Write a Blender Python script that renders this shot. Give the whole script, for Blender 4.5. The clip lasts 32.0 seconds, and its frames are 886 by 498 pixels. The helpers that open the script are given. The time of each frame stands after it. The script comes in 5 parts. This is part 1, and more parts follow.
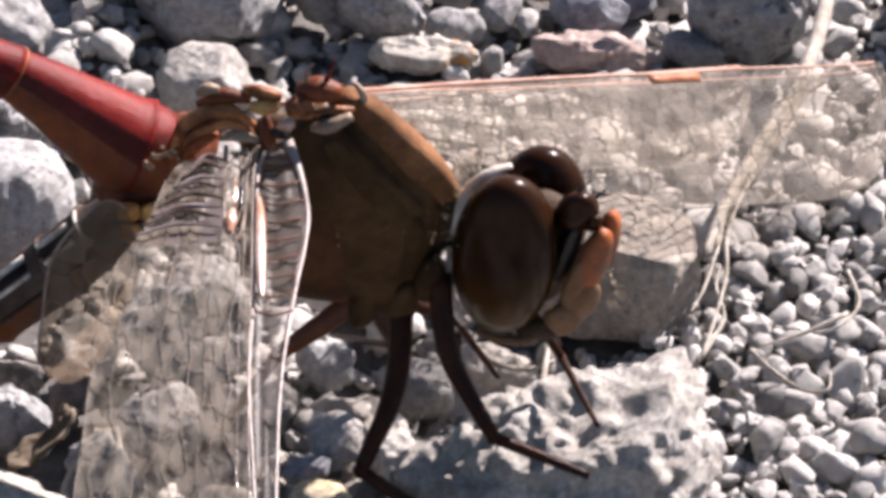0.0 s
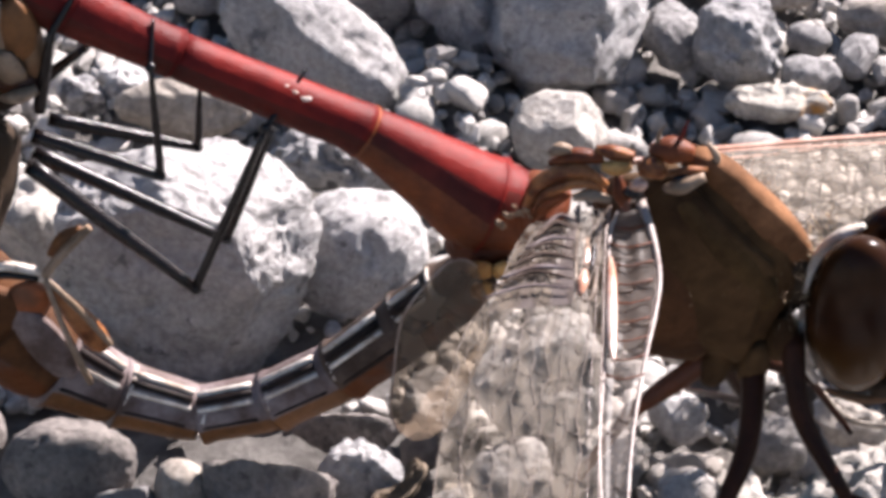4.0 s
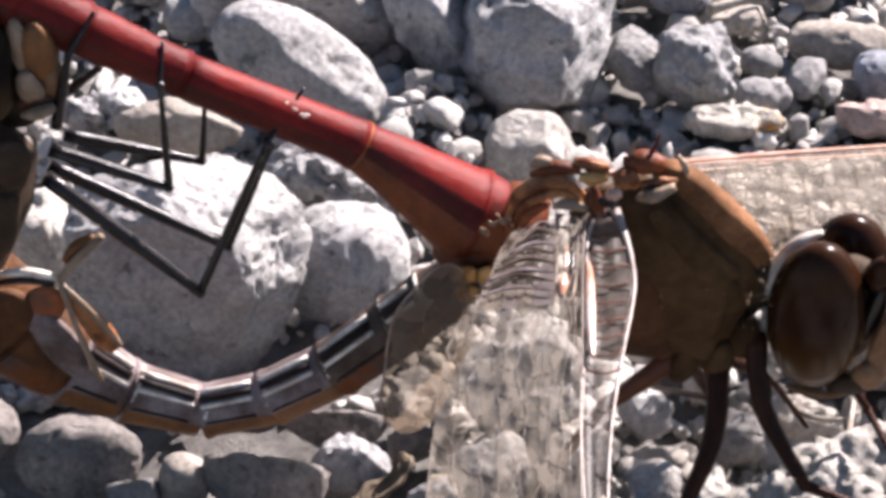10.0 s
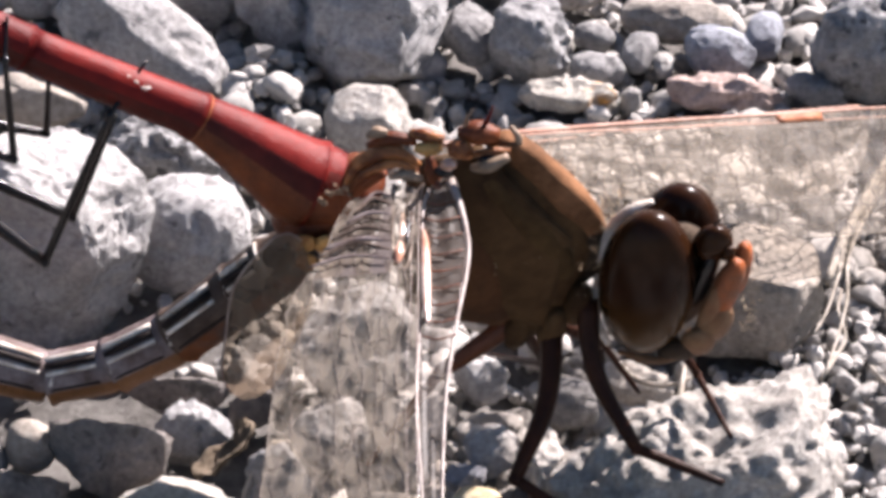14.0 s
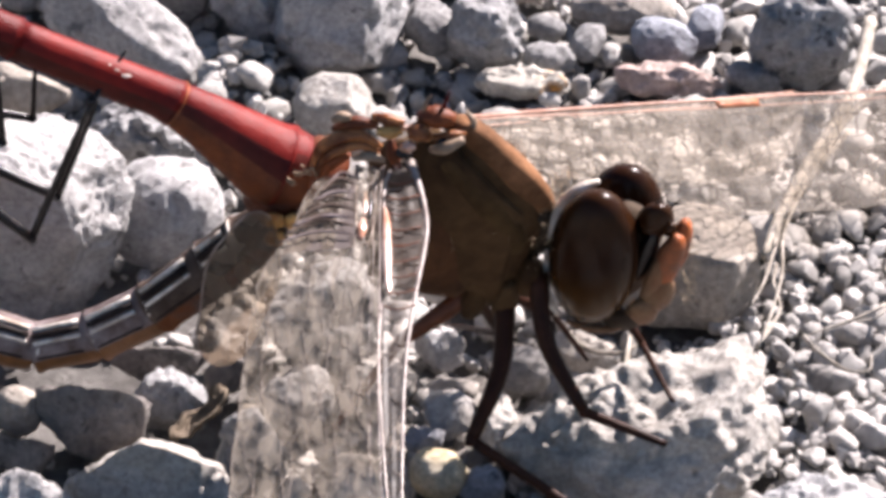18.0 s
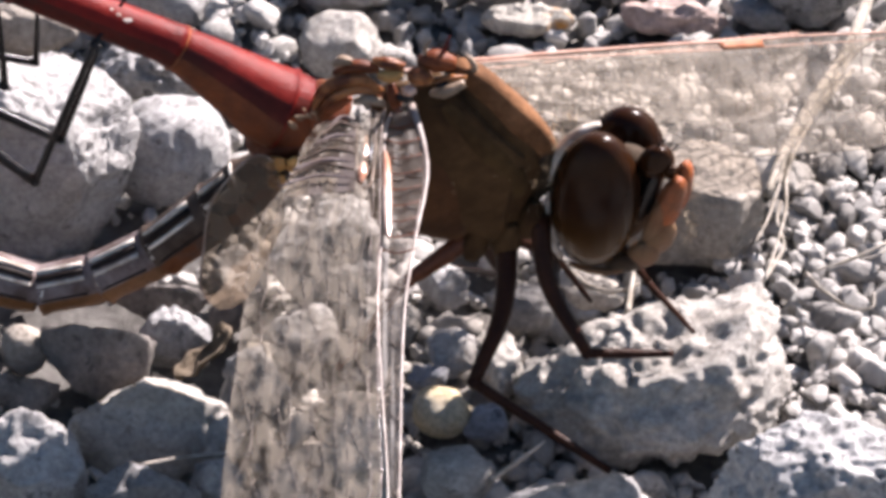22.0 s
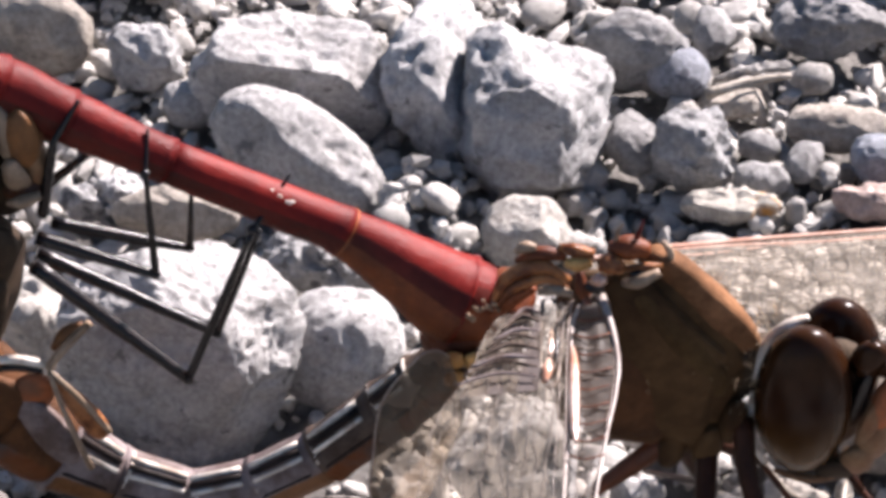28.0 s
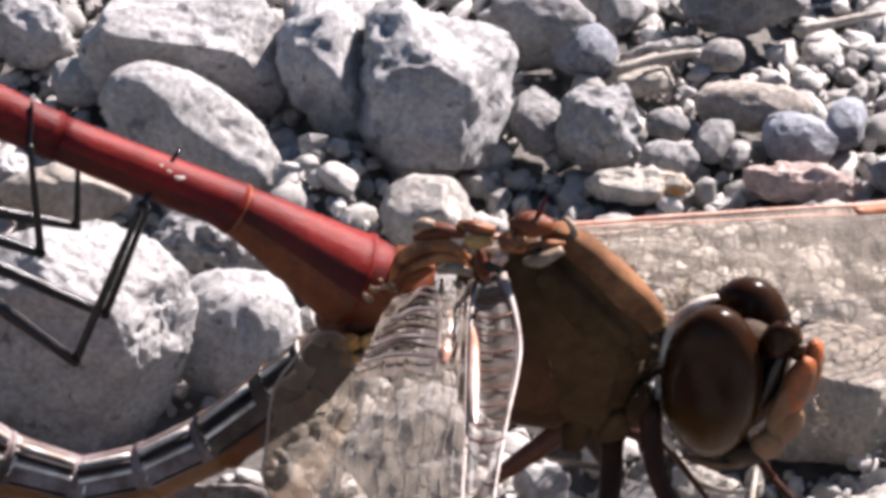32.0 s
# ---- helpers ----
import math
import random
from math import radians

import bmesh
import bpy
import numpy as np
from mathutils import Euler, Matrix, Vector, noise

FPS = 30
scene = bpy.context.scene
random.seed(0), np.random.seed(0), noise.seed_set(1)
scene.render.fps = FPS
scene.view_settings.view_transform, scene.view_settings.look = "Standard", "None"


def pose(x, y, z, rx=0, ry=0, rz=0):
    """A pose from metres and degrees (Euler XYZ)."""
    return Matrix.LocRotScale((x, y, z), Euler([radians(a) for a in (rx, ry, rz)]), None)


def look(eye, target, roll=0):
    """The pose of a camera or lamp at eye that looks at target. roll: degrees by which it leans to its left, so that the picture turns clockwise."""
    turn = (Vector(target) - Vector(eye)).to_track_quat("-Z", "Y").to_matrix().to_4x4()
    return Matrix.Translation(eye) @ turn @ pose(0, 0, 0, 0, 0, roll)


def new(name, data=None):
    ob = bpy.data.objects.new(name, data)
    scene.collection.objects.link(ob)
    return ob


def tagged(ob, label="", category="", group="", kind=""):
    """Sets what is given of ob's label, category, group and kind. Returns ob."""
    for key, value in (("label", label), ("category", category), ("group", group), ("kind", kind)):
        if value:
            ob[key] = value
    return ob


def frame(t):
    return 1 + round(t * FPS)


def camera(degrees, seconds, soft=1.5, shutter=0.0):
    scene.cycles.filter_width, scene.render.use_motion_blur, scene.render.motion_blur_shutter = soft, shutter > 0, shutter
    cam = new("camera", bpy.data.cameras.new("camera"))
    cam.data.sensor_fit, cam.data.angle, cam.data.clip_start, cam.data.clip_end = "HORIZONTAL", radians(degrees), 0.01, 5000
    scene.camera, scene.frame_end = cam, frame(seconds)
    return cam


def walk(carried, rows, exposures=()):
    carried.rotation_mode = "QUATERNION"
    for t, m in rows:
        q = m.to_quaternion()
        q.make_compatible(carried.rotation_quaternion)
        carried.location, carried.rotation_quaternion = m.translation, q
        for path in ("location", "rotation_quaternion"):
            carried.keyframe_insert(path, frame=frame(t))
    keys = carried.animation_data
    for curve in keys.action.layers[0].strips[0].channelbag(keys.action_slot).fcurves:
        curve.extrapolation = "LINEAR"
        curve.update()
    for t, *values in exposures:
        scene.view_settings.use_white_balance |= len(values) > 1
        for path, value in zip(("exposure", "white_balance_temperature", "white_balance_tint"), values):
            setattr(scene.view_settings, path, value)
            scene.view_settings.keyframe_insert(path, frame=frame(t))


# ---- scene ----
cam = camera(4.812, 32.0, soft=4.1)
PATH = [
    (0.0, (0.00348, -0.21224, 0.17620), (0.00525, 0.02151, -0.01183), 0.924),
    (0.5, (0.00331, -0.21089, 0.17709), (0.00434, 0.02186, -0.01219), 0.928),
    (1.0, (0.00325, -0.20989, 0.17693), (0.00338, 0.02254, -0.01275), 0.956),
    (1.5, (0.00313, -0.20998, 0.17856), (0.00237, 0.02163, -0.01210), 0.882),
    (2.0, (0.00330, -0.20957, 0.17834), (0.00107, 0.02208, -0.01227), 0.631),
    (2.5, (0.00334, -0.20982, 0.17808), (-0.00037, 0.02223, -0.01202), 0.291),
    (3.0, (0.00319, -0.20970, 0.17779), (-0.00185, 0.02261, -0.01196), 0.069),
    (3.5, (0.00332, -0.20960, 0.17917), (-0.00334, 0.02208, -0.01130), -0.197),
    (4.0, (0.00403, -0.20904, 0.17887), (-0.00487, 0.02269, -0.01145), -0.470),
    (4.5, (0.00459, -0.20932, 0.17852), (-0.00642, 0.02285, -0.01116), -0.881),
    (6.5, (0.00040, -0.20862, 0.17599), (-0.01158, 0.02516, -0.01164), -1.239),
    (7.0, (0.00062, -0.20858, 0.17685), (-0.01199, 0.02473, -0.01131), -1.293),
    (7.5, (0.00096, -0.20874, 0.17652), (-0.01180, 0.02483, -0.01132), -1.264),
    (8.0, (0.00011, -0.21071, 0.17810), (-0.01070, 0.02287, -0.00985), -0.917),
    (8.5, (0.00025, -0.21474, 0.18074), (-0.00902, 0.01906, -0.00701), -0.610),
    (9.0, (0.00017, -0.21833, 0.18434), (-0.00717, 0.01499, -0.00409), -0.330),
    (9.5, (0.00046, -0.22266, 0.18706), (-0.00541, 0.01092, -0.00111), -0.116),
    (10.0, (0.00052, -0.22577, 0.19034), (-0.00374, 0.00731, 0.00151), 0.120),
    (10.5, (0.00082, -0.22877, 0.19182), (-0.00219, 0.00466, 0.00340), 0.222),
    (11.0, (0.00114, -0.23019, 0.19365), (-0.00082, 0.00282, 0.00470), 0.382),
    (11.5, (0.00083, -0.23119, 0.19357), (0.00014, 0.00218, 0.00505), 0.544),
    (12.0, (0.00099, -0.23099, 0.19406), (0.00069, 0.00200, 0.00508), 0.586),
    (12.5, (0.00107, -0.23138, 0.19369), (0.00090, 0.00188, 0.00504), 0.568),
    (13.0, (0.00129, -0.23118, 0.19400), (0.00090, 0.00180, 0.00501), 0.545),
    (13.5, (0.00159, -0.23191, 0.19370), (0.00093, 0.00147, 0.00520), 0.432),
    (14.0, (0.00128, -0.23148, 0.19400), (0.00093, 0.00160, 0.00511), 0.544),
    (14.5, (0.00086, -0.23175, 0.19386), (0.00095, 0.00151, 0.00521), 0.629),
    (16.5, (0.00173, -0.24253, 0.20244), (0.00173, -0.00947, 0.01354), 0.522),
    (17.0, (0.00206, -0.24510, 0.20427), (0.00192, -0.01199, 0.01543), 0.488),
    (17.5, (0.00202, -0.24726, 0.20526), (0.00205, -0.01386, 0.01678), 0.547),
    (18.0, (0.00197, -0.24824, 0.20671), (0.00212, -0.01517, 0.01782), 0.535),
    (18.5, (0.00266, -0.24914, 0.20588), (0.00219, -0.01539, 0.01783), 0.415),
    (19.0, (0.00328, -0.24902, 0.20637), (0.00224, -0.01555, 0.01798), 0.321),
    (19.5, (0.00336, -0.24935, 0.20601), (0.00225, -0.01564, 0.01792), 0.299),
    (20.0, (0.00425, -0.24939, 0.20638), (0.00231, -0.01604, 0.01785), 0.139),
    (20.5, (0.00486, -0.24946, 0.20613), (0.00234, -0.01625, 0.01745), -0.001),
    (21.0, (0.00715, -0.25076, 0.20478), (0.00252, -0.01676, 0.01711), -0.378),
    (21.5, (0.00503, -0.24851, 0.20786), (0.00233, -0.01692, 0.01718), -0.043),
    (22.0, (0.00478, -0.24825, 0.20819), (0.00223, -0.01697, 0.01713), 0.024),
    (22.5, (0.00563, -0.24892, 0.20733), (0.00212, -0.01689, 0.01719), -0.184),
    (23.0, (0.00636, -0.24898, 0.20761), (0.00192, -0.01690, 0.01756), -0.329),
    (23.5, (0.00672, -0.24853, 0.20745), (0.00158, -0.01636, 0.01753), -0.436),
    (24.0, (0.00710, -0.24833, 0.20777), (0.00118, -0.01611, 0.01793), -0.525),
    (24.5, (0.00677, -0.24810, 0.20775), (0.00073, -0.01557, 0.01829), -0.524),
    (25.0, (0.00579, -0.24758, 0.20749), (0.00023, -0.01466, 0.01850), -0.396),
    (25.5, (0.00590, -0.24596, 0.20577), (-0.00033, -0.01239, 0.01761), -0.446),
    (26.0, (0.00601, -0.24195, 0.20264), (-0.00108, -0.00803, 0.01494), -0.561),
    (26.5, (0.00564, -0.23823, 0.19998), (-0.00185, -0.00420, 0.01243), -0.624),
    (28.5, (0.00523, -0.22262, 0.18726), (-0.00488, 0.01185, 0.00039), -1.001),
    (29.0, (0.00587, -0.22043, 0.18446), (-0.00547, 0.01459, -0.00166), -1.207),
    (29.5, (0.00553, -0.21935, 0.18448), (-0.00524, 0.01527, -0.00216), -1.190),
    (30.0, (0.00623, -0.21943, 0.18426), (-0.00421, 0.01534, -0.00222), -1.075),
    (30.5, (0.00565, -0.21922, 0.18435), (-0.00287, 0.01547, -0.00232), -0.851),
    (31.0, (0.00595, -0.21938, 0.18372), (-0.00157, 0.01572, -0.00248), -0.638),
    (31.5, (0.00600, -0.21945, 0.18432), (-0.00074, 0.01538, -0.00226), -0.554),
    (32.0, (0.00591, -0.21915, 0.18371), (-0.00098, 0.01576, -0.00275), -0.546),
]
LIGHTNESS = [(0.0, 1.78), (1.0, 1.9), (2.0, 2.0), (4.0, 2.0), (7.0, 1.92), (9.0, 2.02), (12.0, 1.95), (19.0, 1.98), (22.0, 1.92), (25.0, 1.98), (30.0, 1.95), (32.0, 1.86)]
walk(cam, [(t, look(eye, target, roll)) for t, eye, target, roll in PATH], LIGHTNESS)

# ---- light: low sun behind the insects, clear sky ----
SUN_WAY = Vector((0.52, 0.6, 0.6)).normalized()
world = bpy.data.worlds.new("sky")
scene.world = world
world.use_nodes = True
wn, wl = world.node_tree.nodes, world.node_tree.links
sky = wn.new("ShaderNodeTexSky")
sky.sky_type, sky.sun_disc, sky.ozone_density = "NISHITA", False, 4.0
sky.sun_elevation = math.asin(SUN_WAY.z)
sky.sun_rotation = math.atan2(SUN_WAY.x, SUN_WAY.y)
wl.new(sky.outputs["Color"], wn["Background"].inputs["Color"])
wn["Background"].inputs["Strength"].default_value = 0.04
sun_data = bpy.data.lights.new("sun", "SUN")
sun_data.energy, sun_data.angle, sun_data.color = 4.7, radians(0.53), (1.0, 0.9, 0.905)
sun = new("sun", sun_data)
sun.matrix_world = look(SUN_WAY * 2.0, (0, 0, 0))

MM = 0.001          # the plan below is in millimetres
Y0 = -2.0           # the upright plane in which the two insects stand


# ---- materials ----
def material(name, base, rough=0.6, metal=0.0, second=None, scale=1.0, bump=0.0, bump_scale=3.0, spots=None, spot_size=1.6, spot_at=0.62,
             coat=0.0, vary=0.0, spec=0.22, mask_low=0.40, mask_high=0.62, low=None, low_at=(-0.6, 0.3), grit=0.45, island=False):
    """A grainy surface. scale, bump_scale and spot_size count features per millimetre."""
    m = bpy.data.materials.new(name)
    m.use_nodes = True
    n, l = m.node_tree.nodes, m.node_tree.links
    p = n["Principled BSDF"]
    p.inputs["Roughness"].default_value, p.inputs["Metallic"].default_value = rough, metal
    p.inputs["Specular IOR Level"].default_value = spec
    p.inputs["Coat Weight"].default_value = coat
    p.inputs["Coat Roughness"].default_value = 0.12
    geo = n.new("ShaderNodeNewGeometry")

    def grain(size, detail, rough_=0.6):
        t = n.new("ShaderNodeTexNoise")
        t.inputs["Scale"].default_value = size / MM
        t.inputs["Detail"].default_value, t.inputs["Roughness"].default_value = detail, rough_
        l.new(geo.outputs["Position"], t.inputs["Vector"])
        return t

    def ramp(source, low, high):
        r = n.new("ShaderNodeMapRange")
        r.inputs["From Min"].default_value, r.inputs["From Max"].default_value = low, high
        l.new(source, r.inputs["Value"])
        return r.outputs["Result"]

    def mix(fac, a, b, how="MIX"):
        x = n.new("ShaderNodeMix")
        x.data_type, x.blend_type = "RGBA", how
        for socket, value in ((x.inputs[0], fac), (x.inputs[6], a), (x.inputs[7], b)):
            if isinstance(value, (int, float)):
                socket.default_value = value
            elif isinstance(value, tuple):
                socket.default_value = (*value, 1.0)
            else:
                l.new(value, socket)
        return x.outputs[2]

    colour = mix(ramp(grain(scale, 6.0).outputs["Fac"], mask_low, mask_high), base, second or tuple(v * 0.72 for v in base))
    fine = grain(scale * 7.0, 3.0, 0.7)
    colour = mix(grit, colour, mix(ramp(fine.outputs["Fac"], 0.36, 0.66), (0.45, 0.45, 0.45), (1.0, 1.0, 1.0)), "MULTIPLY")
    if low:
        own, cut = n.new("ShaderNodeTexCoord"), n.new("ShaderNodeSeparateXYZ")
        l.new(own.outputs["Object"], cut.inputs[0])
        colour = mix(ramp(cut.outputs["Z"], low_at[0] * MM, low_at[1] * MM), low, colour)
    if spots:
        colour = mix(ramp(grain(spot_size, 4.0, 0.65).outputs["Fac"], spot_at, spot_at + 0.07), colour, spots)
    if vary:
        r = n.new("ShaderNodeMapRange")
        r.inputs["To Min"].default_value, r.inputs["To Max"].default_value = 1.0 - vary, 1.0
        l.new(geo.outputs["Random Per Island"] if island else n.new("ShaderNodeObjectInfo").outputs["Random"], r.inputs["Value"])
        g = n.new("ShaderNodeCombineColor")
        for k in range(3):
            l.new(r.outputs["Result"], g.inputs[k])
        colour = mix(1.0, colour, g.outputs["Color"], "MULTIPLY")
    l.new(colour, p.inputs["Base Color"])
    if bump:
        b = n.new("ShaderNodeBump")
        b.inputs["Strength"].default_value, b.inputs["Distance"].default_value = bump, 0.35 * MM / max(bump_scale, 0.5) * 2
        l.new(grain(bump_scale, 8.0, 0.7).outputs["Fac"], b.inputs["Height"])
        l.new(b.outputs["Normal"], p.inputs["Normal"])
    return m


def stone_material(name, base, second, fleck, fleck_at=0.585, fleck_size=1.3):
    """Weathered limestone: blotches, fine grit and dark flecks, each stone in a tone of its own."""
    return material(name, base, 0.88, second=second, scale=0.75, bump=0.9, bump_scale=3.2, spots=fleck, spot_size=fleck_size, spot_at=fleck_at, grit=0.7, vary=0.22)


STONE = {
    "grey": stone_material("grey_limestone", (0.40, 0.385, 0.375), (0.26, 0.25, 0.245), (0.13, 0.125, 0.122)),
    "tan": stone_material("tan_limestone", (0.50, 0.44, 0.375), (0.38, 0.335, 0.29), (0.22, 0.19, 0.165)),
    "white": stone_material("white_limestone", (0.56, 0.545, 0.535), (0.38, 0.37, 0.365), (0.17, 0.165, 0.165)),
    "spot": stone_material("speckled_limestone", (0.48, 0.465, 0.455), (0.31, 0.30, 0.295), (0.12, 0.115, 0.115), 0.56),
    "bright": stone_material("flecked_white_limestone", (0.56, 0.54, 0.525), (0.43, 0.41, 0.395), (0.17, 0.165, 0.165), 0.585),
    "pale": stone_material("pale_limestone", (0.53, 0.50, 0.465), (0.38, 0.355, 0.33), (0.20, 0.185, 0.175)),
    "pink": stone_material("pinkish_limestone", (0.60, 0.46, 0.41), (0.46, 0.35, 0.31), (0.30, 0.21, 0.18)),
    "blue": stone_material("bluish_limestone", (0.45, 0.46, 0.50), (0.28, 0.29, 0.325), (0.13, 0.13, 0.15)),
    # Darker tone for stones that lie in shade: the shade is in the colour.
    "brown": stone_material("shade_toned_brownish_limestone", (0.33, 0.295, 0.27), (0.22, 0.195, 0.18), (0.11, 0.10, 0.09)),
    "cream": stone_material("cream_limestone", (0.62, 0.575, 0.52), (0.46, 0.42, 0.375), (0.3, 0.265, 0.235), 0.62),
    "yellow": stone_material("yellowish_quartz", (0.66, 0.53, 0.33), (0.66, 0.58, 0.45), (0.4, 0.28, 0.14), 0.68),
    "spotorange": stone_material("pale_stone_with_rust", (0.62, 0.57, 0.50), (0.50, 0.46, 0.40), (0.52, 0.25, 0.07), 0.60, 0.5),
}
WORDS = {"grey": "grey", "tan": "tan", "white": "whitish, sunlit", "spot": "dark-speckled pale grey", "pale": "pale", "bright": "white, dark-flecked", "pink": "pinkish", "blue": "bluish grey",
         "brown": "shade-darkened brownish grey", "cream": "cream-coloured", "yellow": "yellowish", "spotorange": "pale, rust-spotted"}
SOIL = material("gravel_dust", (0.2, 0.187, 0.172), 0.95, second=(0.11, 0.102, 0.094), scale=0.8, bump=1.0, bump_scale=3.0)
GRIT = material("limestone_grit", (0.585, 0.555, 0.515), 0.88, second=(0.47, 0.44, 0.41), scale=0.6, bump=0.5, bump_scale=4.0, spots=(0.2, 0.185, 0.175), spot_size=2.2, spot_at=0.63, vary=0.5, island=True)
CHIP = material("limestone_chip", (0.55, 0.52, 0.485), 0.88, second=(0.38, 0.355, 0.33), scale=0.6, bump=0.5, bump_scale=4.0, spots=(0.2, 0.185, 0.175), spot_size=1.9, spot_at=0.6, vary=0.6)
RED = material("red_cuticle", (0.18, 0.012, 0.0085), 0.42, second=(0.1, 0.0075, 0.0065), scale=0.4, bump=0.3, bump_scale=4.0, spec=0.12)
DARK_RED = material("dark_red_cuticle", (0.10, 0.011, 0.007), 0.42, second=(0.06, 0.009, 0.006), scale=0.5, bump=0.3, bump_scale=4.0, spec=0.15)
RED_BROWN = material("red_brown_cuticle", (0.17, 0.042, 0.011), 0.5, second=(0.075, 0.017, 0.006), scale=0.6, bump=0.3, bump_scale=5.0, coat=0.0)
ORANGE = material("orange_cuticle", (0.38, 0.15, 0.055), 0.3, second=(0.1, 0.026, 0.009), scale=1.6, bump=0.3, bump_scale=4.0, coat=0.0)
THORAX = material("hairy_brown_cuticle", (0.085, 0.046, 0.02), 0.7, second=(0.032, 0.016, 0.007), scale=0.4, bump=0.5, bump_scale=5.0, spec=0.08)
# Russet of the shoulder, lightened for the sun that grazes its ridge.
STRIPE = material("sunlit_russet_cuticle", (0.22, 0.105, 0.05), 0.75, second=(0.11, 0.05, 0.022), scale=0.7, bump=0.4, bump_scale=5.0, spec=0.1)
EYE = material("dark_compound_eye", (0.027, 0.0105, 0.004), 0.26, second=(0.014, 0.004, 0.0018), scale=0.25, bump=0.03, bump_scale=12.0, spec=0.1, low=(0.05, 0.023, 0.006), low_at=(-1.7, 0.3))
EYE_F = material("dull_compound_eye", (0.012, 0.008, 0.008), 0.4, second=(0.02, 0.015, 0.01), scale=0.35, bump=0.03, bump_scale=12.0, spec=0.03, low=(0.075, 0.046, 0.02), low_at=(-1.5, 0.2))
FACE = material("orange_face", (0.33, 0.085, 0.022), 0.5, second=(0.15, 0.06, 0.03), scale=0.8, bump=0.3, bump_scale=6.0, coat=0.0)
PALE = material("pale_cuticle", (0.3, 0.215, 0.15), 0.4, second=(0.2, 0.13, 0.08), scale=0.9, bump=0.3, bump_scale=6.0)
CLYPEUS = material("buff_cuticle", (0.19, 0.11, 0.06), 0.5, second=(0.17, 0.08, 0.04), scale=0.9, bump=0.3, bump_scale=5.0, spec=0.12)
RIM = material("whitish_cuticle", (0.8, 0.74, 0.66), 0.5, second=(0.4, 0.31, 0.24), scale=1.2, bump=0.4, bump_scale=5.0)
BLACK = material("black_cuticle", (0.008, 0.006, 0.006), 0.26, second=(0.014, 0.009, 0.008), scale=1.5, bump=0.2, bump_scale=8.0, spec=0.3)
MATT_BLACK = material("matt_black_cuticle", (0.014, 0.01, 0.009), 0.6, second=(0.03, 0.02, 0.017), scale=1.5, bump=0.3, bump_scale=8.0, spec=0.1)
DARK_LEG = material("dark_brown_cuticle", (0.02, 0.007, 0.004), 0.4, second=(0.035, 0.012, 0.006), scale=0.8, bump=0.3, bump_scale=8.0, spec=0.1)
BROWN_LEG = material("brown_cuticle", (0.13, 0.035, 0.012), 0.4, second=(0.09, 0.025, 0.01), scale=0.8, bump=0.3, bump_scale=8.0)
F_BODY = material("olive_brown_cuticle", (0.06, 0.036, 0.018), 0.7, second=(0.024, 0.012, 0.006), scale=0.45, bump=0.5, bump_scale=6.0)
F_SIDE = material("ochre_cuticle", (0.2, 0.085, 0.03), 0.5, second=(0.13, 0.055, 0.02), scale=0.7, bump=0.3, bump_scale=5.0)
F_TOP = material("grey_lilac_cuticle", (0.23, 0.185, 0.18), 0.5, second=(0.1, 0.068, 0.058), scale=0.9, bump=0.3, bump_scale=5.0, spec=0.1)
F_DARK = material("dark_lilac_cuticle", (0.105, 0.072, 0.055), 0.55, second=(0.045, 0.028, 0.02), scale=0.9, bump=0.3, bump_scale=5.0, spec=0.12)
F_BASE = material("brown_and_lilac_cuticle", (0.13, 0.042, 0.014), 0.55, second=(0.075, 0.058, 0.055), scale=0.45, bump=0.5, bump_scale=4.0, mask_low=0.45, mask_high=0.58, spec=0.12)
VEIN_DULL = material("dull_wing_vein", (0.19, 0.15, 0.12), 0.6, second=(0.09, 0.066, 0.052), scale=0.8)
VEIN = material("wing_vein", (0.06, 0.047, 0.038), 0.6, second=(0.035, 0.027, 0.022), scale=1.0)
VEIN_RED = material("reddish_wing_vein", (0.46, 0.31, 0.25), 0.4, second=(0.34, 0.19, 0.14), scale=0.8)
# Pale as well as glossy, so that wing glints are partly in the colour.
GLOSS = material("glossy_pale_wing_glint", (0.7, 0.5, 0.4), 0.22, second=(0.45, 0.2, 0.11), scale=0.8, spec=1.0, coat=1.0)
VEIN_PALE = material("pale_wing_vein", (0.34, 0.27, 0.23), 0.3, second=(0.2, 0.14, 0.11), scale=1.2, coat=0.3)
STIGMA = material("rust_wing_cell", (0.34, 0.15, 0.08), 0.45, second=(0.22, 0.07, 0.03), scale=1.0)
VEIN_WHITE = material("whitish_wing_vein", (0.33, 0.28, 0.25), 0.4, second=(0.18, 0.13, 0.11), scale=1.4, spec=0.4)
VEIN_MID = material("brown_wing_vein", (0.09, 0.07, 0.055), 0.5, second=(0.2, 0.16, 0.13), scale=0.9)
AMBER = material("amber_cuticle", (0.55, 0.3, 0.1), 0.35, second=(0.3, 0.13, 0.04), scale=1.4, bump=0.3, bump_scale=4.0)
OLIVE = material("olive_brown_side_cuticle", (0.08, 0.046, 0.018), 0.7, second=(0.034, 0.018, 0.007), scale=0.5, bump=0.5, bump_scale=5.0, spec=0.08)
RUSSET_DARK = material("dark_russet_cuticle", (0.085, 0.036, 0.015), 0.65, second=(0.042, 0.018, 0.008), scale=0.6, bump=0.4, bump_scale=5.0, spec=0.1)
# Pale tan that holds the glow of hair with the sun behind it.
FUR = material("backlit_tan_fur", (0.24, 0.17, 0.115), 0.9, second=(0.1, 0.066, 0.042), scale=1.6, bump=0.8, bump_scale=6.0, spec=0.05)
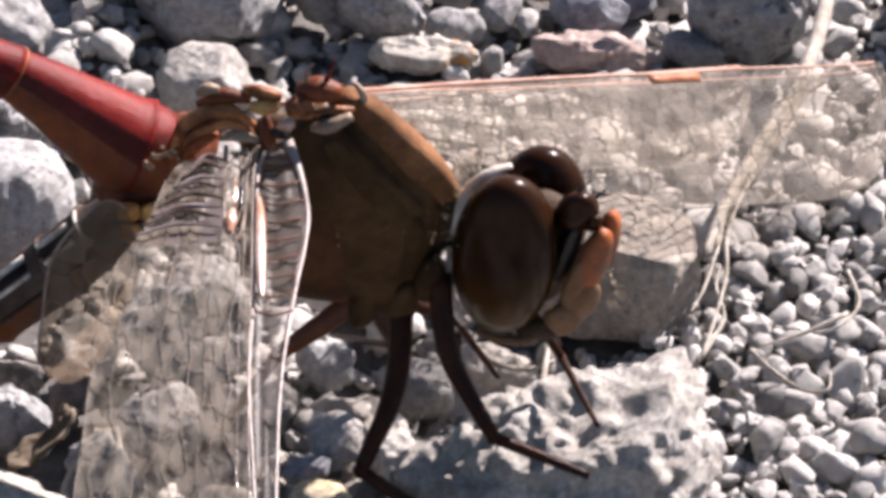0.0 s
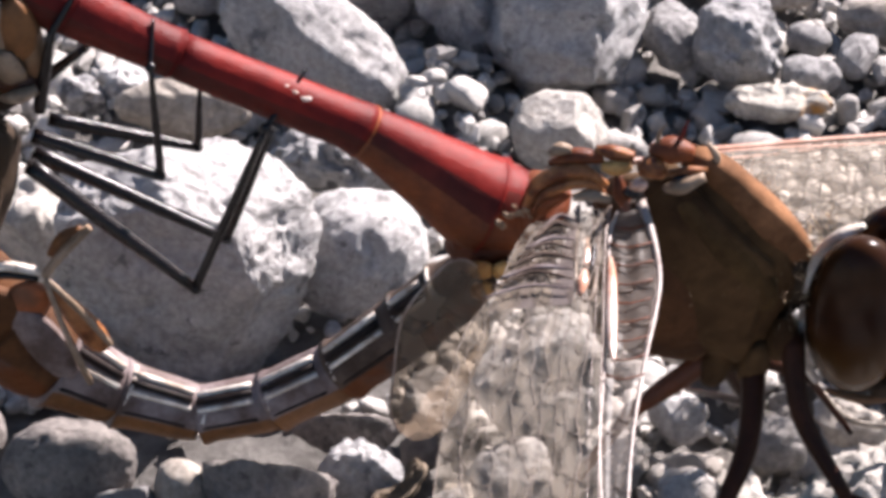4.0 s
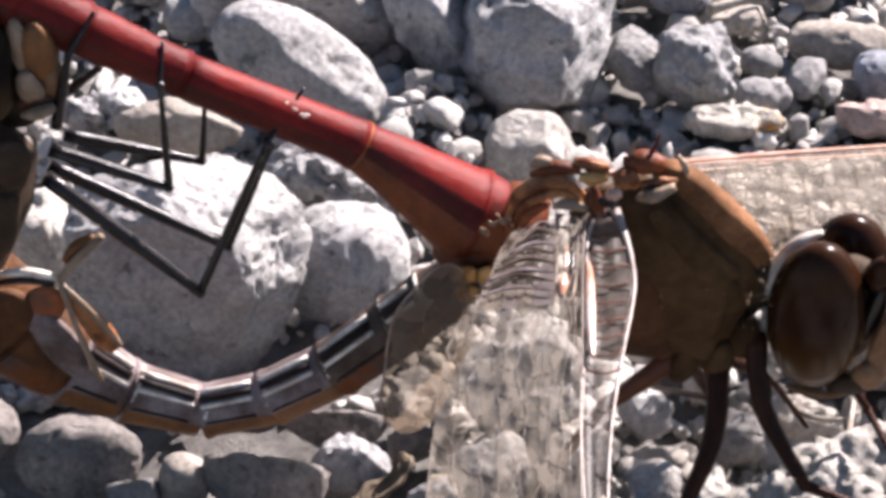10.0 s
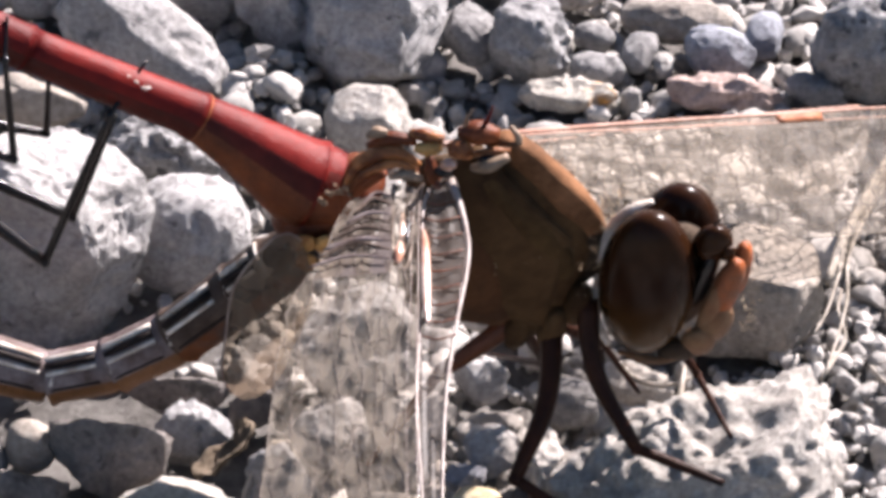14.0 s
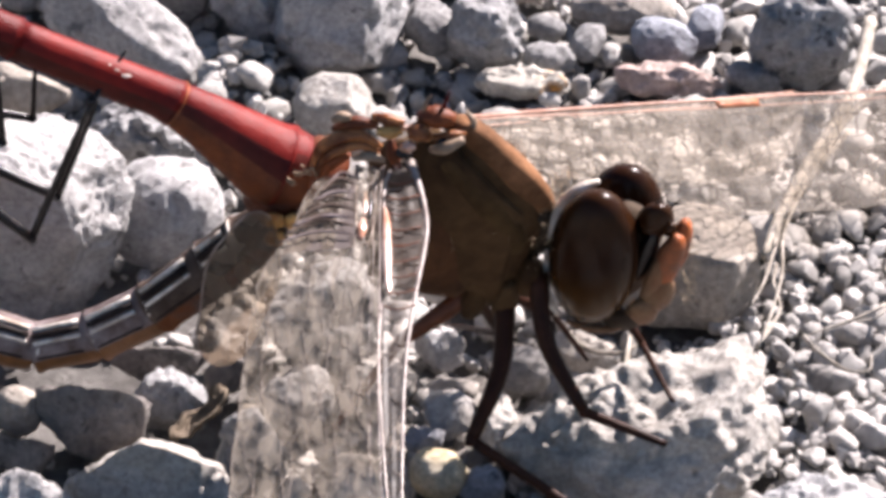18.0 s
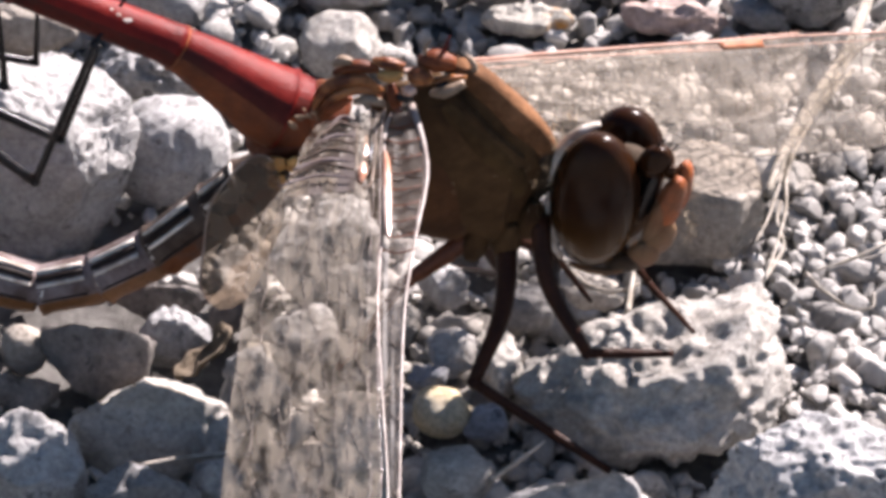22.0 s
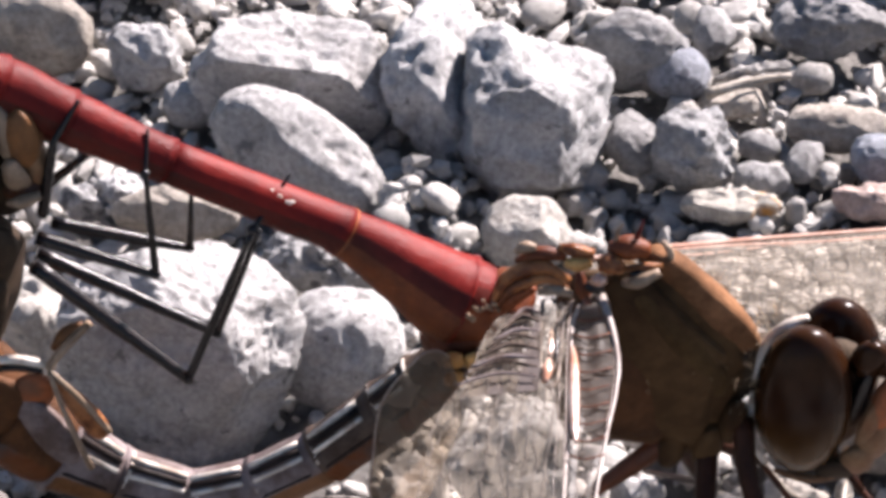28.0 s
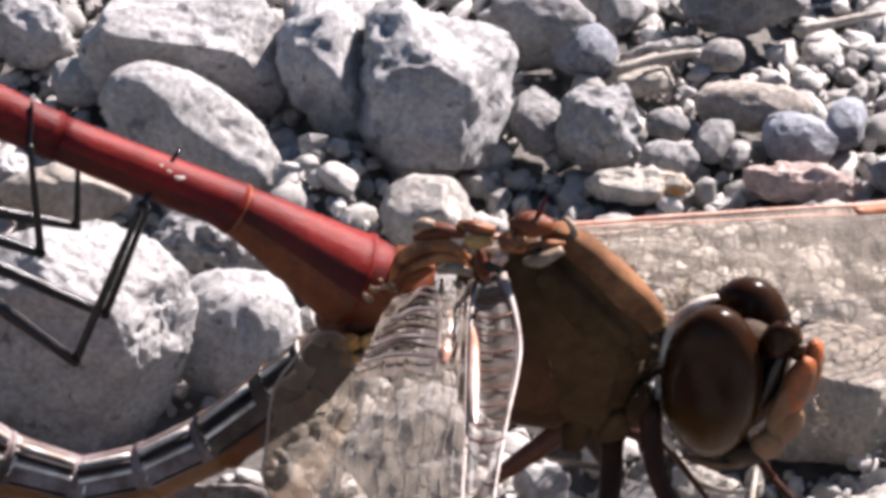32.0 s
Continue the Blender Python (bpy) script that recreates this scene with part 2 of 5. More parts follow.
RUST = material("rust_brown_cuticle", (0.12, 0.05, 0.02), 0.6, second=(0.06, 0.026, 0.012), scale=0.9, bump=0.5, bump_scale=5.0, spec=0.1)
NECK = material("greyish_brown_cuticle", (0.075, 0.052, 0.034), 0.7, second=(0.05, 0.036, 0.028), scale=1.0, bump=0.5, bump_scale=5.0, spec=0.1)
HAIR = material("fine_pale_hair", (0.62, 0.48, 0.32), 0.6)
STICK = material("weathered_brown_stick", (0.2, 0.155, 0.11), 0.85, second=(0.1, 0.075, 0.05), scale=0.9, bump=0.7, bump_scale=4.0)
STRAW = material("dry_grass", (0.46, 0.41, 0.35), 0.75, second=(0.26, 0.225, 0.18), scale=0.8, bump=0.5, bump_scale=4.0)


def membrane(name, tint, cloud, milk=(0.5, 0.45, 0.39), uneven=0.12, streak=0.0):
    """Clear wing film: mostly see-through, a faint milky body that differs from cell to cell, and a glossy skin.
    streak: milky streaks painted for highlights on the pleats.
    """
    m = bpy.data.materials.new(name)
    m.use_nodes = True
    n, l = m.node_tree.nodes, m.node_tree.links
    clear, body, skin = n.new("ShaderNodeBsdfTransparent"), n.new("ShaderNodeBsdfDiffuse"), n.new("ShaderNodeBsdfGlossy")
    back = n.new("ShaderNodeBsdfTranslucent")
    clear.inputs["Color"].default_value = (*tint, 1)
    body.inputs["Color"].default_value = back.inputs["Color"].default_value = (*milk, 1)
    skin.inputs["Roughness"].default_value = 0.38
    geo, wave = n.new("ShaderNodeNewGeometry"), n.new("ShaderNodeTexNoise")
    wave.inputs["Scale"].default_value = 1.4 / MM
    bump = n.new("ShaderNodeBump")
    bump.inputs["Distance"].default_value, bump.inputs["Strength"].default_value = 0.15 * MM, 0.2
    l.new(geo.outputs["Position"], wave.inputs["Vector"])
    l.new(wave.outputs["Fac"], bump.inputs["Height"])
    l.new(bump.outputs["Normal"], skin.inputs["Normal"])
    a, b, c = n.new("ShaderNodeMixShader"), n.new("ShaderNodeMixShader"), n.new("ShaderNodeMixShader")
    a.inputs[0].default_value, b.inputs[0].default_value, c.inputs[0].default_value = 0.5, cloud, 0.006
    cells, spread = n.new("ShaderNodeTexVoronoi"), n.new("ShaderNodeMapRange")
    cells.inputs["Scale"].default_value = 2.0 / MM
    spread.inputs["To Min"].default_value, spread.inputs["To Max"].default_value = cloud * uneven, cloud * (2.0 - uneven)
    l.new(geo.outputs["Position"], cells.inputs["Vector"])
    # Stretched noise paints the pleats' short highlights as milky streaks.
    if streak:
        cells.inputs["Scale"].default_value = 1.0 / MM
        along, threads = n.new("ShaderNodeVectorMath"), n.new("ShaderNodeTexNoise")
        along.operation = "MULTIPLY"
        along.inputs[1].default_value = (2.3, 0.95, 0.95)
        threads.inputs["Scale"].default_value, threads.inputs["Detail"].default_value = streak / MM, 1.0
        l.new(geo.outputs["Position"], along.inputs[0])
        l.new(along.outputs["Vector"], threads.inputs["Vector"])
        l.new(along.outputs["Vector"], cells.inputs["Vector"])
        spread.inputs["From Min"].default_value, spread.inputs["From Max"].default_value = 0.33, 0.64
        l.new(threads.outputs["Fac"], spread.inputs["Value"])
    else:
        l.new(cells.outputs["Color"], spread.inputs["Value"])
    l.new(spread.outputs["Result"], b.inputs[0])
    l.new(body.outputs[0], a.inputs[1]), l.new(back.outputs[0], a.inputs[2])
    l.new(clear.outputs[0], b.inputs[1]), l.new(a.outputs[0], b.inputs[2])
    l.new(b.outputs[0], c.inputs[1]), l.new(skin.outputs[0], c.inputs[2])
    l.new(c.outputs[0], n["Material Output"].inputs["Surface"])
    return m


# Its milky streaks stand for light catching the hindwing's pleats.
FILM_STREAKED = membrane("highlight_streaked_wing_film", (0.88, 0.85, 0.8), 0.26, (0.42, 0.36, 0.29), 0.15, 1.15)
FILM_PALE = membrane("milky_wing_film", (0.82, 0.78, 0.74), 0.24, (0.42, 0.37, 0.33), 0.6)
FILM_BASE = membrane("brown_base_film", (0.5, 0.42, 0.35), 0.8, (0.19, 0.16, 0.15), 0.6)
FILM_FAR = membrane("clear_far_wing_film", (0.88, 0.85, 0.81), 0.2, (0.62, 0.55, 0.47), 0.3)
FILM_LOBE = membrane("brownish_wing_film", (0.78, 0.7, 0.6), 0.55, (0.2, 0.15, 0.11), 0.5)
FILM_SMOKY = membrane("smoky_wing_film", (0.66, 0.61, 0.55), 0.7, (0.4, 0.36, 0.32), 0.6)


# ---- building helpers (millimetres) ----
ORIGIN = {}


def thing(name, origin, label, category, group=""):
    ob = new(name)
    ob.location = Vector(origin) * MM
    ORIGIN[ob] = Vector(origin)
    return tagged(ob, label, category, group)


def part(name, bm, mat, parent, label="", origin=None, smooth=True):
    """Links a bmesh, given in millimetres of the plan, as one mesh under a thing or part."""
    at = Vector(origin) if origin is not None else ORIGIN[parent]
    bmesh.ops.translate(bm, verts=bm.verts, vec=-at)
    bmesh.ops.scale(bm, verts=bm.verts, vec=(MM, MM, MM))
    bm.normal_update()
    me = bpy.data.meshes.new(name)
    for f in bm.faces:
        f.smooth = smooth
    bm.to_mesh(me)
    bm.free()
    for one in mat if isinstance(mat, tuple) else (mat,):
        me.materials.append(one)
    ob = new(name, me)
    ob.parent = parent
    ob.location = (at - ORIGIN[parent]) * MM
    ORIGIN[ob] = at
    return tagged(ob, label) if label else ob


def w(x, z, dy=0.0):
    """A point of the wheel plane, moved dy towards the far side along the slanting line of sight."""
    return Vector((x + 0.28, Y0 + dy, z - 0.68 - 0.85 * dy))


def spline(points, sub):
    """Catmull-Rom through rows of numbers."""
    p = [np.array([float(v) for v in q]) for q in points]
    p = [2 * p[0] - p[1], *p, 2 * p[-1] - p[-2]]
    out = []
    for i in range(1, len(p) - 2):
        for k in range(sub):
            t = k / sub
            out.append(0.5 * (2 * p[i] + (p[i + 1] - p[i - 1]) * t + (2 * p[i - 1] - 5 * p[i] + 4 * p[i + 1] - p[i + 2]) * t * t
                              + (3 * p[i] - p[i - 1] - 3 * p[i + 1] + p[i + 2]) * t ** 3))
    out.append(p[-2])
    return out


def loft(rows, sides=12, sub=4, flat=1.0, bm=None, rough=0.0, band=None):
    """A tapered tube through rows (x, y, z, radius). flat: width over height of its section."""
    shared, bm = bm is not None, bm or bmesh.new()
    rows = spline(rows, sub) if sub > 1 else [np.array(r, float) for r in rows]
    rings, side = [], None
    for i, r in enumerate(rows):
        a, b = rows[max(i - 1, 0)], rows[min(i + 1, len(rows) - 1)]
        along = Vector((b[:3] - a[:3]).tolist()).normalized()
        ref = Vector((0, 1, 0)) if abs(along.y) < 0.9 else Vector((1, 0, 0))
        up = along.cross(ref).normalized() if side is None else (side - along * side.dot(along)).normalized()
        side = up
        out = along.cross(up)
        ring = []
        for k in range(sides):
            ang = 2 * math.pi * k / sides
            rad = float(max(r[3], 0.004)) * (1 + rough * noise.noise(Vector(r[:3].tolist()) * 1.7 + Vector((k, 0, 0))))
            ring.append(bm.verts.new(Vector(r[:3].tolist()) + rad * (math.cos(ang) * up + flat * math.sin(ang) * out)))
        rings.append(ring)
    for a, b in zip(rings, rings[1:]):
        for k in range(sides):
            f = bm.faces.new((a[k], a[(k + 1) % sides], b[(k + 1) % sides], b[k]))
            if band:
                f.material_index = band(360.0 * (k + 0.5) / sides)
    bm.faces.new(reversed(rings[0])), bm.faces.new(rings[-1])
    if not shared:
        bmesh.ops.recalc_face_normals(bm, faces=bm.faces)
    return bm


def blob(centre, radii, turn=(0, 0, 0), detail=3, lumps=0.03, size=0.5, seed=0, bm=None, shape=2.0):
    """A lumpy rounded body; shape over 2 makes it boxier."""
    own = bmesh.new()
    bmesh.ops.create_icosphere(own, subdivisions=detail, radius=1)
    rot = Euler([radians(a) for a in turn]).to_matrix()
    for v in own.verts:
        d = v.co.normalized()
        s = (abs(d.x) ** shape + abs(d.y) ** shape + abs(d.z) ** shape) ** (-1 / shape)
        k = s * (1 + lumps * noise.noise(d / size + Vector((seed * 3.1, 0, 0))))
        v.co = rot @ Vector((d.x * radii[0], d.y * radii[1], d.z * radii[2])) * k + Vector(centre)
    if bm is None:
        return own
    me = bpy.data.meshes.new("joined")
    own.to_mesh(me)
    own.free()
    bm.from_mesh(me)
    bpy.data.meshes.remove(me)
    return bm


def solid(centre, half, cuts=(), turn=0.0, lumps=0.03, size=0.5, seed=0, shape=2.2, detail=4):
    """A rounded body in the upright plane (x, z, depth), planed off by edges (degrees, distance from its centre)."""
    bm = bmesh.new()
    bmesh.ops.create_icosphere(bm, subdivisions=detail, radius=1)
    c, sn = math.cos(radians(turn)), math.sin(radians(turn))
    for v in bm.verts:
        d = v.co.normalized()
        k = (abs(d.x) ** shape + abs(d.y) ** shape + abs(d.z) ** shape) ** (-1 / shape) * (1 + lumps * noise.noise(d / size + Vector((seed * 3.1, 0, 0))))
        x, y, z = d.x * half[0] * k, d.y * half[2] * k, d.z * half[1] * k
        x, z = x * c + z * sn, z * c - x * sn
        for deg, reach in cuts:
            nx, nz = math.cos(radians(deg)), math.sin(radians(deg))
            over = x * nx + z * nz - reach * math.sqrt(1 - 0.45 * min(1.0, (y / half[2]) ** 2))
            if over > 0:
                x, z = x - nx * over * 0.93, z - nz * over * 0.93
        v.co = w(centre[0] + x, centre[1] + z, centre[2] + y)
    bmesh.ops.recalc_face_normals(bm, faces=bm.faces)
    return bm


def rod(points, sub=5, sides=10, flat=1.0):
    """A tapered bar through (x, z, depth, radius) of the upright plane."""
    return loft([(*w(*p[:3]), p[3]) for p in points], sides, sub, flat)


# ---- the ground ----
def ground_height(x, y):
    return 0.45 * noise.noise(Vector((x * 0.16, y * 0.16, 0.3))) + 0.25 * noise.noise(Vector((x * 0.5, y * 0.5, 4.0))) - 0.9 - 1.8 * math.exp(-((x - 5.6) / 2.8) ** 2 - ((y - 1.6) / 1.9) ** 2) - 2.0 * math.exp(-((x + 2.8) / 0.7) ** 2 - ((y - 14.4) / 1.0) ** 2) + 2.2 * math.exp(-((x + 4.1) / 1.7) ** 2 - ((y - 14.4) / 2.2) ** 2)


def build_ground():
    """One sheet to the horizon: fine under the insects, coarse beyond."""
    edges = [-60000, -8000, -1500, -400, -120] + [-60 + 0.8 * k for k in range(151)] + [120, 400, 1500, 8000, 60000]
    bm = bmesh.new()
    grid = [[bm.verts.new((x, y, ground_height(x, y) + (0.12 * noise.noise(Vector((x, y, 0)) * 1.3) if abs(x) < 61 and abs(y) < 61 else 0.0)))
             for y in edges] for x in edges]
    for a, b in zip(grid, grid[1:]):
        for k in range(len(edges) - 1):
            bm.faces.new((a[k], b[k], b[k + 1], a[k + 1]))
    bmesh.ops.scale(bm, verts=bm.verts, vec=(MM, MM, MM))
    me = bpy.data.meshes.new("ground")
    bm.to_mesh(me)
    bm.free()
    for f in me.polygons:
        f.use_smooth = True
    me.materials.append(SOIL)
    tagged(new("ground", me), "dusty grey grit between the stones of a gravel path", "ground", kind="structure")


build_ground()


# ---- stones ----
def rock_mesh(radii, form, seed, detail, tilt, rugged=1.0, cuts=(), knobs=0.0):
    """A broken stone: a boxy or rounded lump, planed off by facets, then worn and pitted."""
    rng = random.Random(seed)
    bm = bmesh.new()
    bmesh.ops.create_icosphere(bm, subdivisions=detail, radius=1)
    planes = [(Vector(n).normalized(), reach) for n, reach in cuts]
    for k in range({"rnd": 2 if cuts else 6, "ang": 15, "box": 6, "slab": 9}[form]):
        n = Vector((rng.uniform(-1, 1), rng.uniform(-1, 1), rng.uniform(-0.7, 1))).normalized()
        planes.append((n, rng.uniform(0.92 if cuts else 0.84, 0.99) if form == "rnd" else rng.uniform(0.64, 0.98) if not cuts else rng.uniform(0.84, 1.0)))
    if form == "box" and not cuts:
        planes += [(Vector((0, -1, 0.12)).normalized(), 0.55), (Vector((0.05, 0.15, 1)).normalized(), 0.66), (Vector((1, -0.1, 0.1)).normalized(), 0.78)]
    if form == "slab" and not cuts:
        planes += [(Vector((0.06, 0.1, 1)).normalized(), 0.62), (Vector((0, -1, 0.1)).normalized(), 0.70), (Vector((0.8, -0.7, 0.1)).normalized(), 0.82)]
    shape = {"rnd": 2.2, "ang": 2.7, "box": 3.6, "slab": 3.2}[form]
    off = Vector((rng.uniform(0, 50), rng.uniform(0, 50), rng.uniform(0, 50)))
    big = max(radii)
    rot = Matrix.Rotation(radians(tilt), 3, Vector((0, 0.777, -0.63)))
    low = (0.05 if form == "rnd" else 0.09) * big
    for v in bm.verts:
        d = v.co.normalized()
        p = d * (abs(d.x) ** shape + abs(d.y) ** shape + abs(d.z) ** shape) ** (-1 / shape)
        for n, reach in planes:
            over = p.dot(n) - reach
            if over > 0:
                p -= n * (over - 0.03 * over / (over + 0.06))
        q = Vector((p.x * radii[0], p.y * radii[1], p.z * radii[2]))
        lump = low * noise.noise(q * (0.9 / big ** 0.5) + off)
        lump += rugged * (0.07 * noise.noise(q * 1.2 + off) + 0.055 * noise.noise(q * 2.6 + off) + 0.04 * noise.noise(q * 5.6 + off) + 0.02 * noise.noise(q * 11.0 + off))
        lump -= rugged * 0.26 * max(0.0, noise.noise(q * 2.1 + off * 2) - 0.24)
        if knobs:
            near = noise.voronoi(q * 0.85 + off)[0][0]
            small = noise.voronoi(q * 1.9 + off)[0][0]
            lump += knobs * (0.5 * max(0.0, 0.6 - near) + 0.34 * max(0.0, 0.55 - small) - 0.12)
        v.co = rot @ (q + d * lump * min(1.0, 0.25 + 0.45 * big))
    return bm


STONES = {}


def stone(name, x, y, z, radii, tilt, form, tone, cuts=(), knobs=0.0):
    count = len(STONES)
    kind = "rock" if max(radii) > 1.9 else "pebble"
    bm = rock_mesh(radii, form, 100 + count, 6 if max(radii) > 3.3 else 5 if max(radii) > 1.0 else 4, tilt, {"spot": 3.2, "white": 2.2, "bright": 1.7, "cream": 1.7, "tan": 1.1, "pink": 1.8, "brown": 1.5, "pale": 1.6}.get(tone, 1.7) * (0.6 if form == "rnd" else 1.0), cuts, knobs)
    bmesh.ops.scale(bm, verts=bm.verts, vec=(MM, MM, MM))
    me = bpy.data.meshes.new(kind)
    for f in bm.faces:
        f.smooth = True
    bm.to_mesh(me)
    bm.free()
    me.materials.append(STONE[tone])
    ob = new(kind, me)
    ob.location = Vector((x, y, z)) * MM
    shape = {"rnd": "rounded", "ang": "angular", "box": "blocky", "slab": "flat-topped"}[form]
    tagged(ob, f"{WORDS[tone]} {shape} limestone {kind} lying in the gravel", kind, "stones of the gravel path")
    STONES[name if name not in STONES else f"{name}{count}"] = ob
    return ob


stone("big_grey_rock", -1.36, 17.55, 1.50, (2.34, 2.65, 2.50), 8, "slab", "white", [((-0.1, -1, 0.35), 0.70), ((0.3, 0.1, 1), 0.70), ((0.8, -0.4, 0.3), 0.74), ((-0.9, -0.2, 0.1), 0.78), ((-0.4, -0.2, 0.8), 0.84)])
stone("tan_rock", -4.20, 19.51, 1.19, (1.53, 2.87, 1.92), 0, "ang", "white")
stone("long_white_rock", -8.39, 19.37, 1.30, (3.06, 1.47, 2.10), 6, "slab", "bright", [((0.1, -1, -0.15), 0.60), ((0.1, -0.15, 1), 0.66), ((0.8, -0.2, 0.5), 0.80)])
stone("speckled_rock", -8.06, 16.06, 1.06, (2.85, 1.35, 1.5), 33, "rnd", "bright", [((0.1, -0.3, 1), 0.86), ((0, -1, 0), 0.85)])
stone("pebble", -11.40, 19.29, 0.47, (0.84, 0.79, 0.75), 10, "rnd", "bright")
stone("pebble", -12.98, 21.56, 0.65, (1.23, 1.10, 1.05), 0, "ang", "white")
stone("pebble", -16.19, 22.25, 1.01, (1.84, 1.14, 1.63), 20, "rnd", "tan")
stone("round_pebble", -6.52, 6.97, 1.22, (1.85, 1.6, 1.88), 0, "rnd", "bright", [((0.2, 0, 1), 0.95)])
stone("large_white_rock", -10.93, 5.17, 2.48, (3.37, 2.23, 4.00), 15, "box", "bright", [((0, -1, 0.05), 0.60), ((0.1, 0.0, 1), 0.62), ((0.75, -0.3, 0.6), 0.72), ((0.9, -0.4, -0.2), 0.80), ((-0.4, -0.2, 0.8), 0.78)])
stone("pebble", -7.29, 11.78, 0.54, (1.69, 0.91, 0.86), 20, "ang", "spot")
stone("pebble", -1.35, 12.8, 0.77, (1.3, 0.9, 1.24), 0, "rnd", "cream", [((-0.15, -0.3, 0.95), 0.74), ((0.7, -0.2, 0.6), 0.8)])
stone("white_stone", 3.47, 16.71, 0.92, (1.25, 1.04, 1.48), 20, "ang", "white")
stone("pebble", 5.48, 16.08, 0.33, (0.82, 0.55, 0.53), 8, "rnd", "grey")
stone("pebble", 1.73, 21.60, 0.82, (1.56, 0.93, 1.33), 5, "rnd", "grey")
stone("pebble", 2.96, 20.89, 0.47, (0.97, 0.79, 0.75), 5, "rnd", "blue")
stone("pebble", 3.99, 23.03, 0.40, (0.64, 0.97, 0.64), 0, "rnd", "grey")
stone("pebble", 7.57, 23.28, 0.63, (1.84, 1.06, 1.01), -6, "ang", "grey")
stone("pebble", 6.93, 20.95, 0.30, (0.64, 0.50, 0.48), 0, "rnd", "pale")
stone("tan_stone", 7.82, 18.46, 0.44, (1.76, 0.75, 0.71), 5, "rnd", "tan")
stone("pebble", 6.72, 16.97, 0.34, (0.55, 0.81, 0.55), 20, "rnd", "grey")
stone("pebble", 7.44, 16.48, 0.20, (0.32, 0.48, 0.32), 0, "rnd", "pale")
stone("pebble", 1.67, 17.48, 0.51, (0.82, 1.17, 0.82), -25, "rnd", "grey")
stone("pebble", 5.37, 17.71, 0.27, (0.65, 0.45, 0.43), 10, "rnd", "grey")
stone("pebble", 4.56, 14.91, 0.3, (1.46, 0.5, 0.46), 2, "ang", "spotorange", [((0, -0.35, 0.9), 0.6)])
stone("pebble", 4.71, 19.62, 0.28, (0.88, 0.47, 0.45), -15, "ang", "tan")
stone("pebble", 9.10, 16.83, 0.48, (1.08, 0.81, 0.77), 8, "rnd", "blue")
stone("pebble", 10.45, 17.67, 0.38, (0.61, 0.92, 0.61), 15, "rnd", "blue")
stone("large_grey_stone", 13.46, 16.28, 1.17, (1.68, 1.31, 1.88), 10, "rnd", "spot")
stone("pink_stone", 9.33, 14.94, 0.36, (1.78, 0.61, 0.58), 4, "ang", "pink")
stone("pebble", 11.94, 15.29, 0.29, (0.89, 0.50, 0.47), 10, "rnd", "grey")
stone("angular_stone", 9.79, 4.91, 1.05, (2.25, 2.00, 1.70), 6, "slab", "tan", [((0.1, -1, 0.1), 0.62), ((0.25, 0.15, 1), 0.66), ((0.8, -0.5, 0), 0.76), ((0.5, 0, 0.6), 0.84)])
stone("leg_rock", 8.56, -3.59, 1.27, (4.0, 3.69, 2.05), -15, "slab", "cream", [((0, -1, 0.4), 0.62), ((0.02, -0.1, 1), 0.60), ((-0.8, -0.6, 0), 0.74), ((0.75, -0.6, 0.1), 0.80), ((-0.5, -0.2, 0.8), 0.72), ((-0.08, 1, 0.15), 0.46)], 1.25)
stone("pitted_rock", 13.16, -9.62, 1.59, (3.73, 1.80, 2.57), -12, "ang", "white", (), 0.6)
stone("pebble", 5.64, -9.5, 0.9, (2.43, 1.4, 1.7), -14, "ang", "grey", [((0.05, -1, 0.5), 0.42), ((0.1, 0.7, 0.7), 0.36), ((-0.5, 0.1, 0.8), 0.6)])
stone("yellow_pebble", 2.05, -4.55, 0.48, (0.90, 0.82, 0.78), 5, "rnd", "yellow")
stone("pebble", 2.55, -7.71, 0.59, (1.10, 1.00, 0.95), 10, "rnd", "pale")
stone("pebble", 3.36, -4.85, 0.35, (0.72, 0.6, 0.58), 10, "ang", "blue")
stone("brown_pebble", -6.75, -5.46, 0.95, (2.4, 1.5, 1.95), 0, "ang", "cream", [((0.05, -1, 0.42), 0.5), ((-0.62, 0.4, 0.7), 0.54), ((0.42, 0.4, 0.8), 0.56), ((0.8, -0.6, 0.3), 0.8)])
stone("pebble", -4.62, -5.95, 0.6, (0.78, 0.8, 0.9), -15, "ang", "cream")
stone("pebble", -10.27, -8.24, 1.17, (1.63, 1.32, 1.89), 15, "ang", "bright", [((0.2, -0.45, 0.9), 0.6)])
stone("pebble", -6.85, -9.70, 0.96, (1.78, 1.08, 1.55), 0, "ang", "grey")
stone("pebble", -4.70, -7.86, 0.51, (0.82, 0.93, 0.82), 0, "ang", "pale")
# The block's brown tone stands for the shade beneath the female's abdomen.
stone("pebble", -8.5, -2.3, 0.95, (1.72, 1.15, 1.4), 8, "box", "brown", [((0, -1, 0.3), 0.6), ((0, 0.75, 0.65), 0.3), ((-0.7, -0.6, 0), 0.84)])
stone("pebble", -6.05, -1.4, 0.7, (1.2, 0.98, 1.0), 8, "ang", "white")
stone("pebble", -10.75, -1.96, 0.6, (0.72, 0.7, 0.85), 0, "rnd", "tan")
stone("pebble", -3.61, -4.00, 0.87, (1.17, 0.98, 1.41), 15, "ang", "grey")
stone("pebble", -0.46, -6.98, 0.97, (1.26, 2.05, 1.57), 0, "ang", "pale")
stone("pebble", -2.25, -1.36, 0.63, (1.13, 1.07, 1.02), -10, "ang", "grey")
stone("pebble", 0.07, -0.26, 0.63, (1.21, 1.07, 1.02), 20, "ang", "pale")
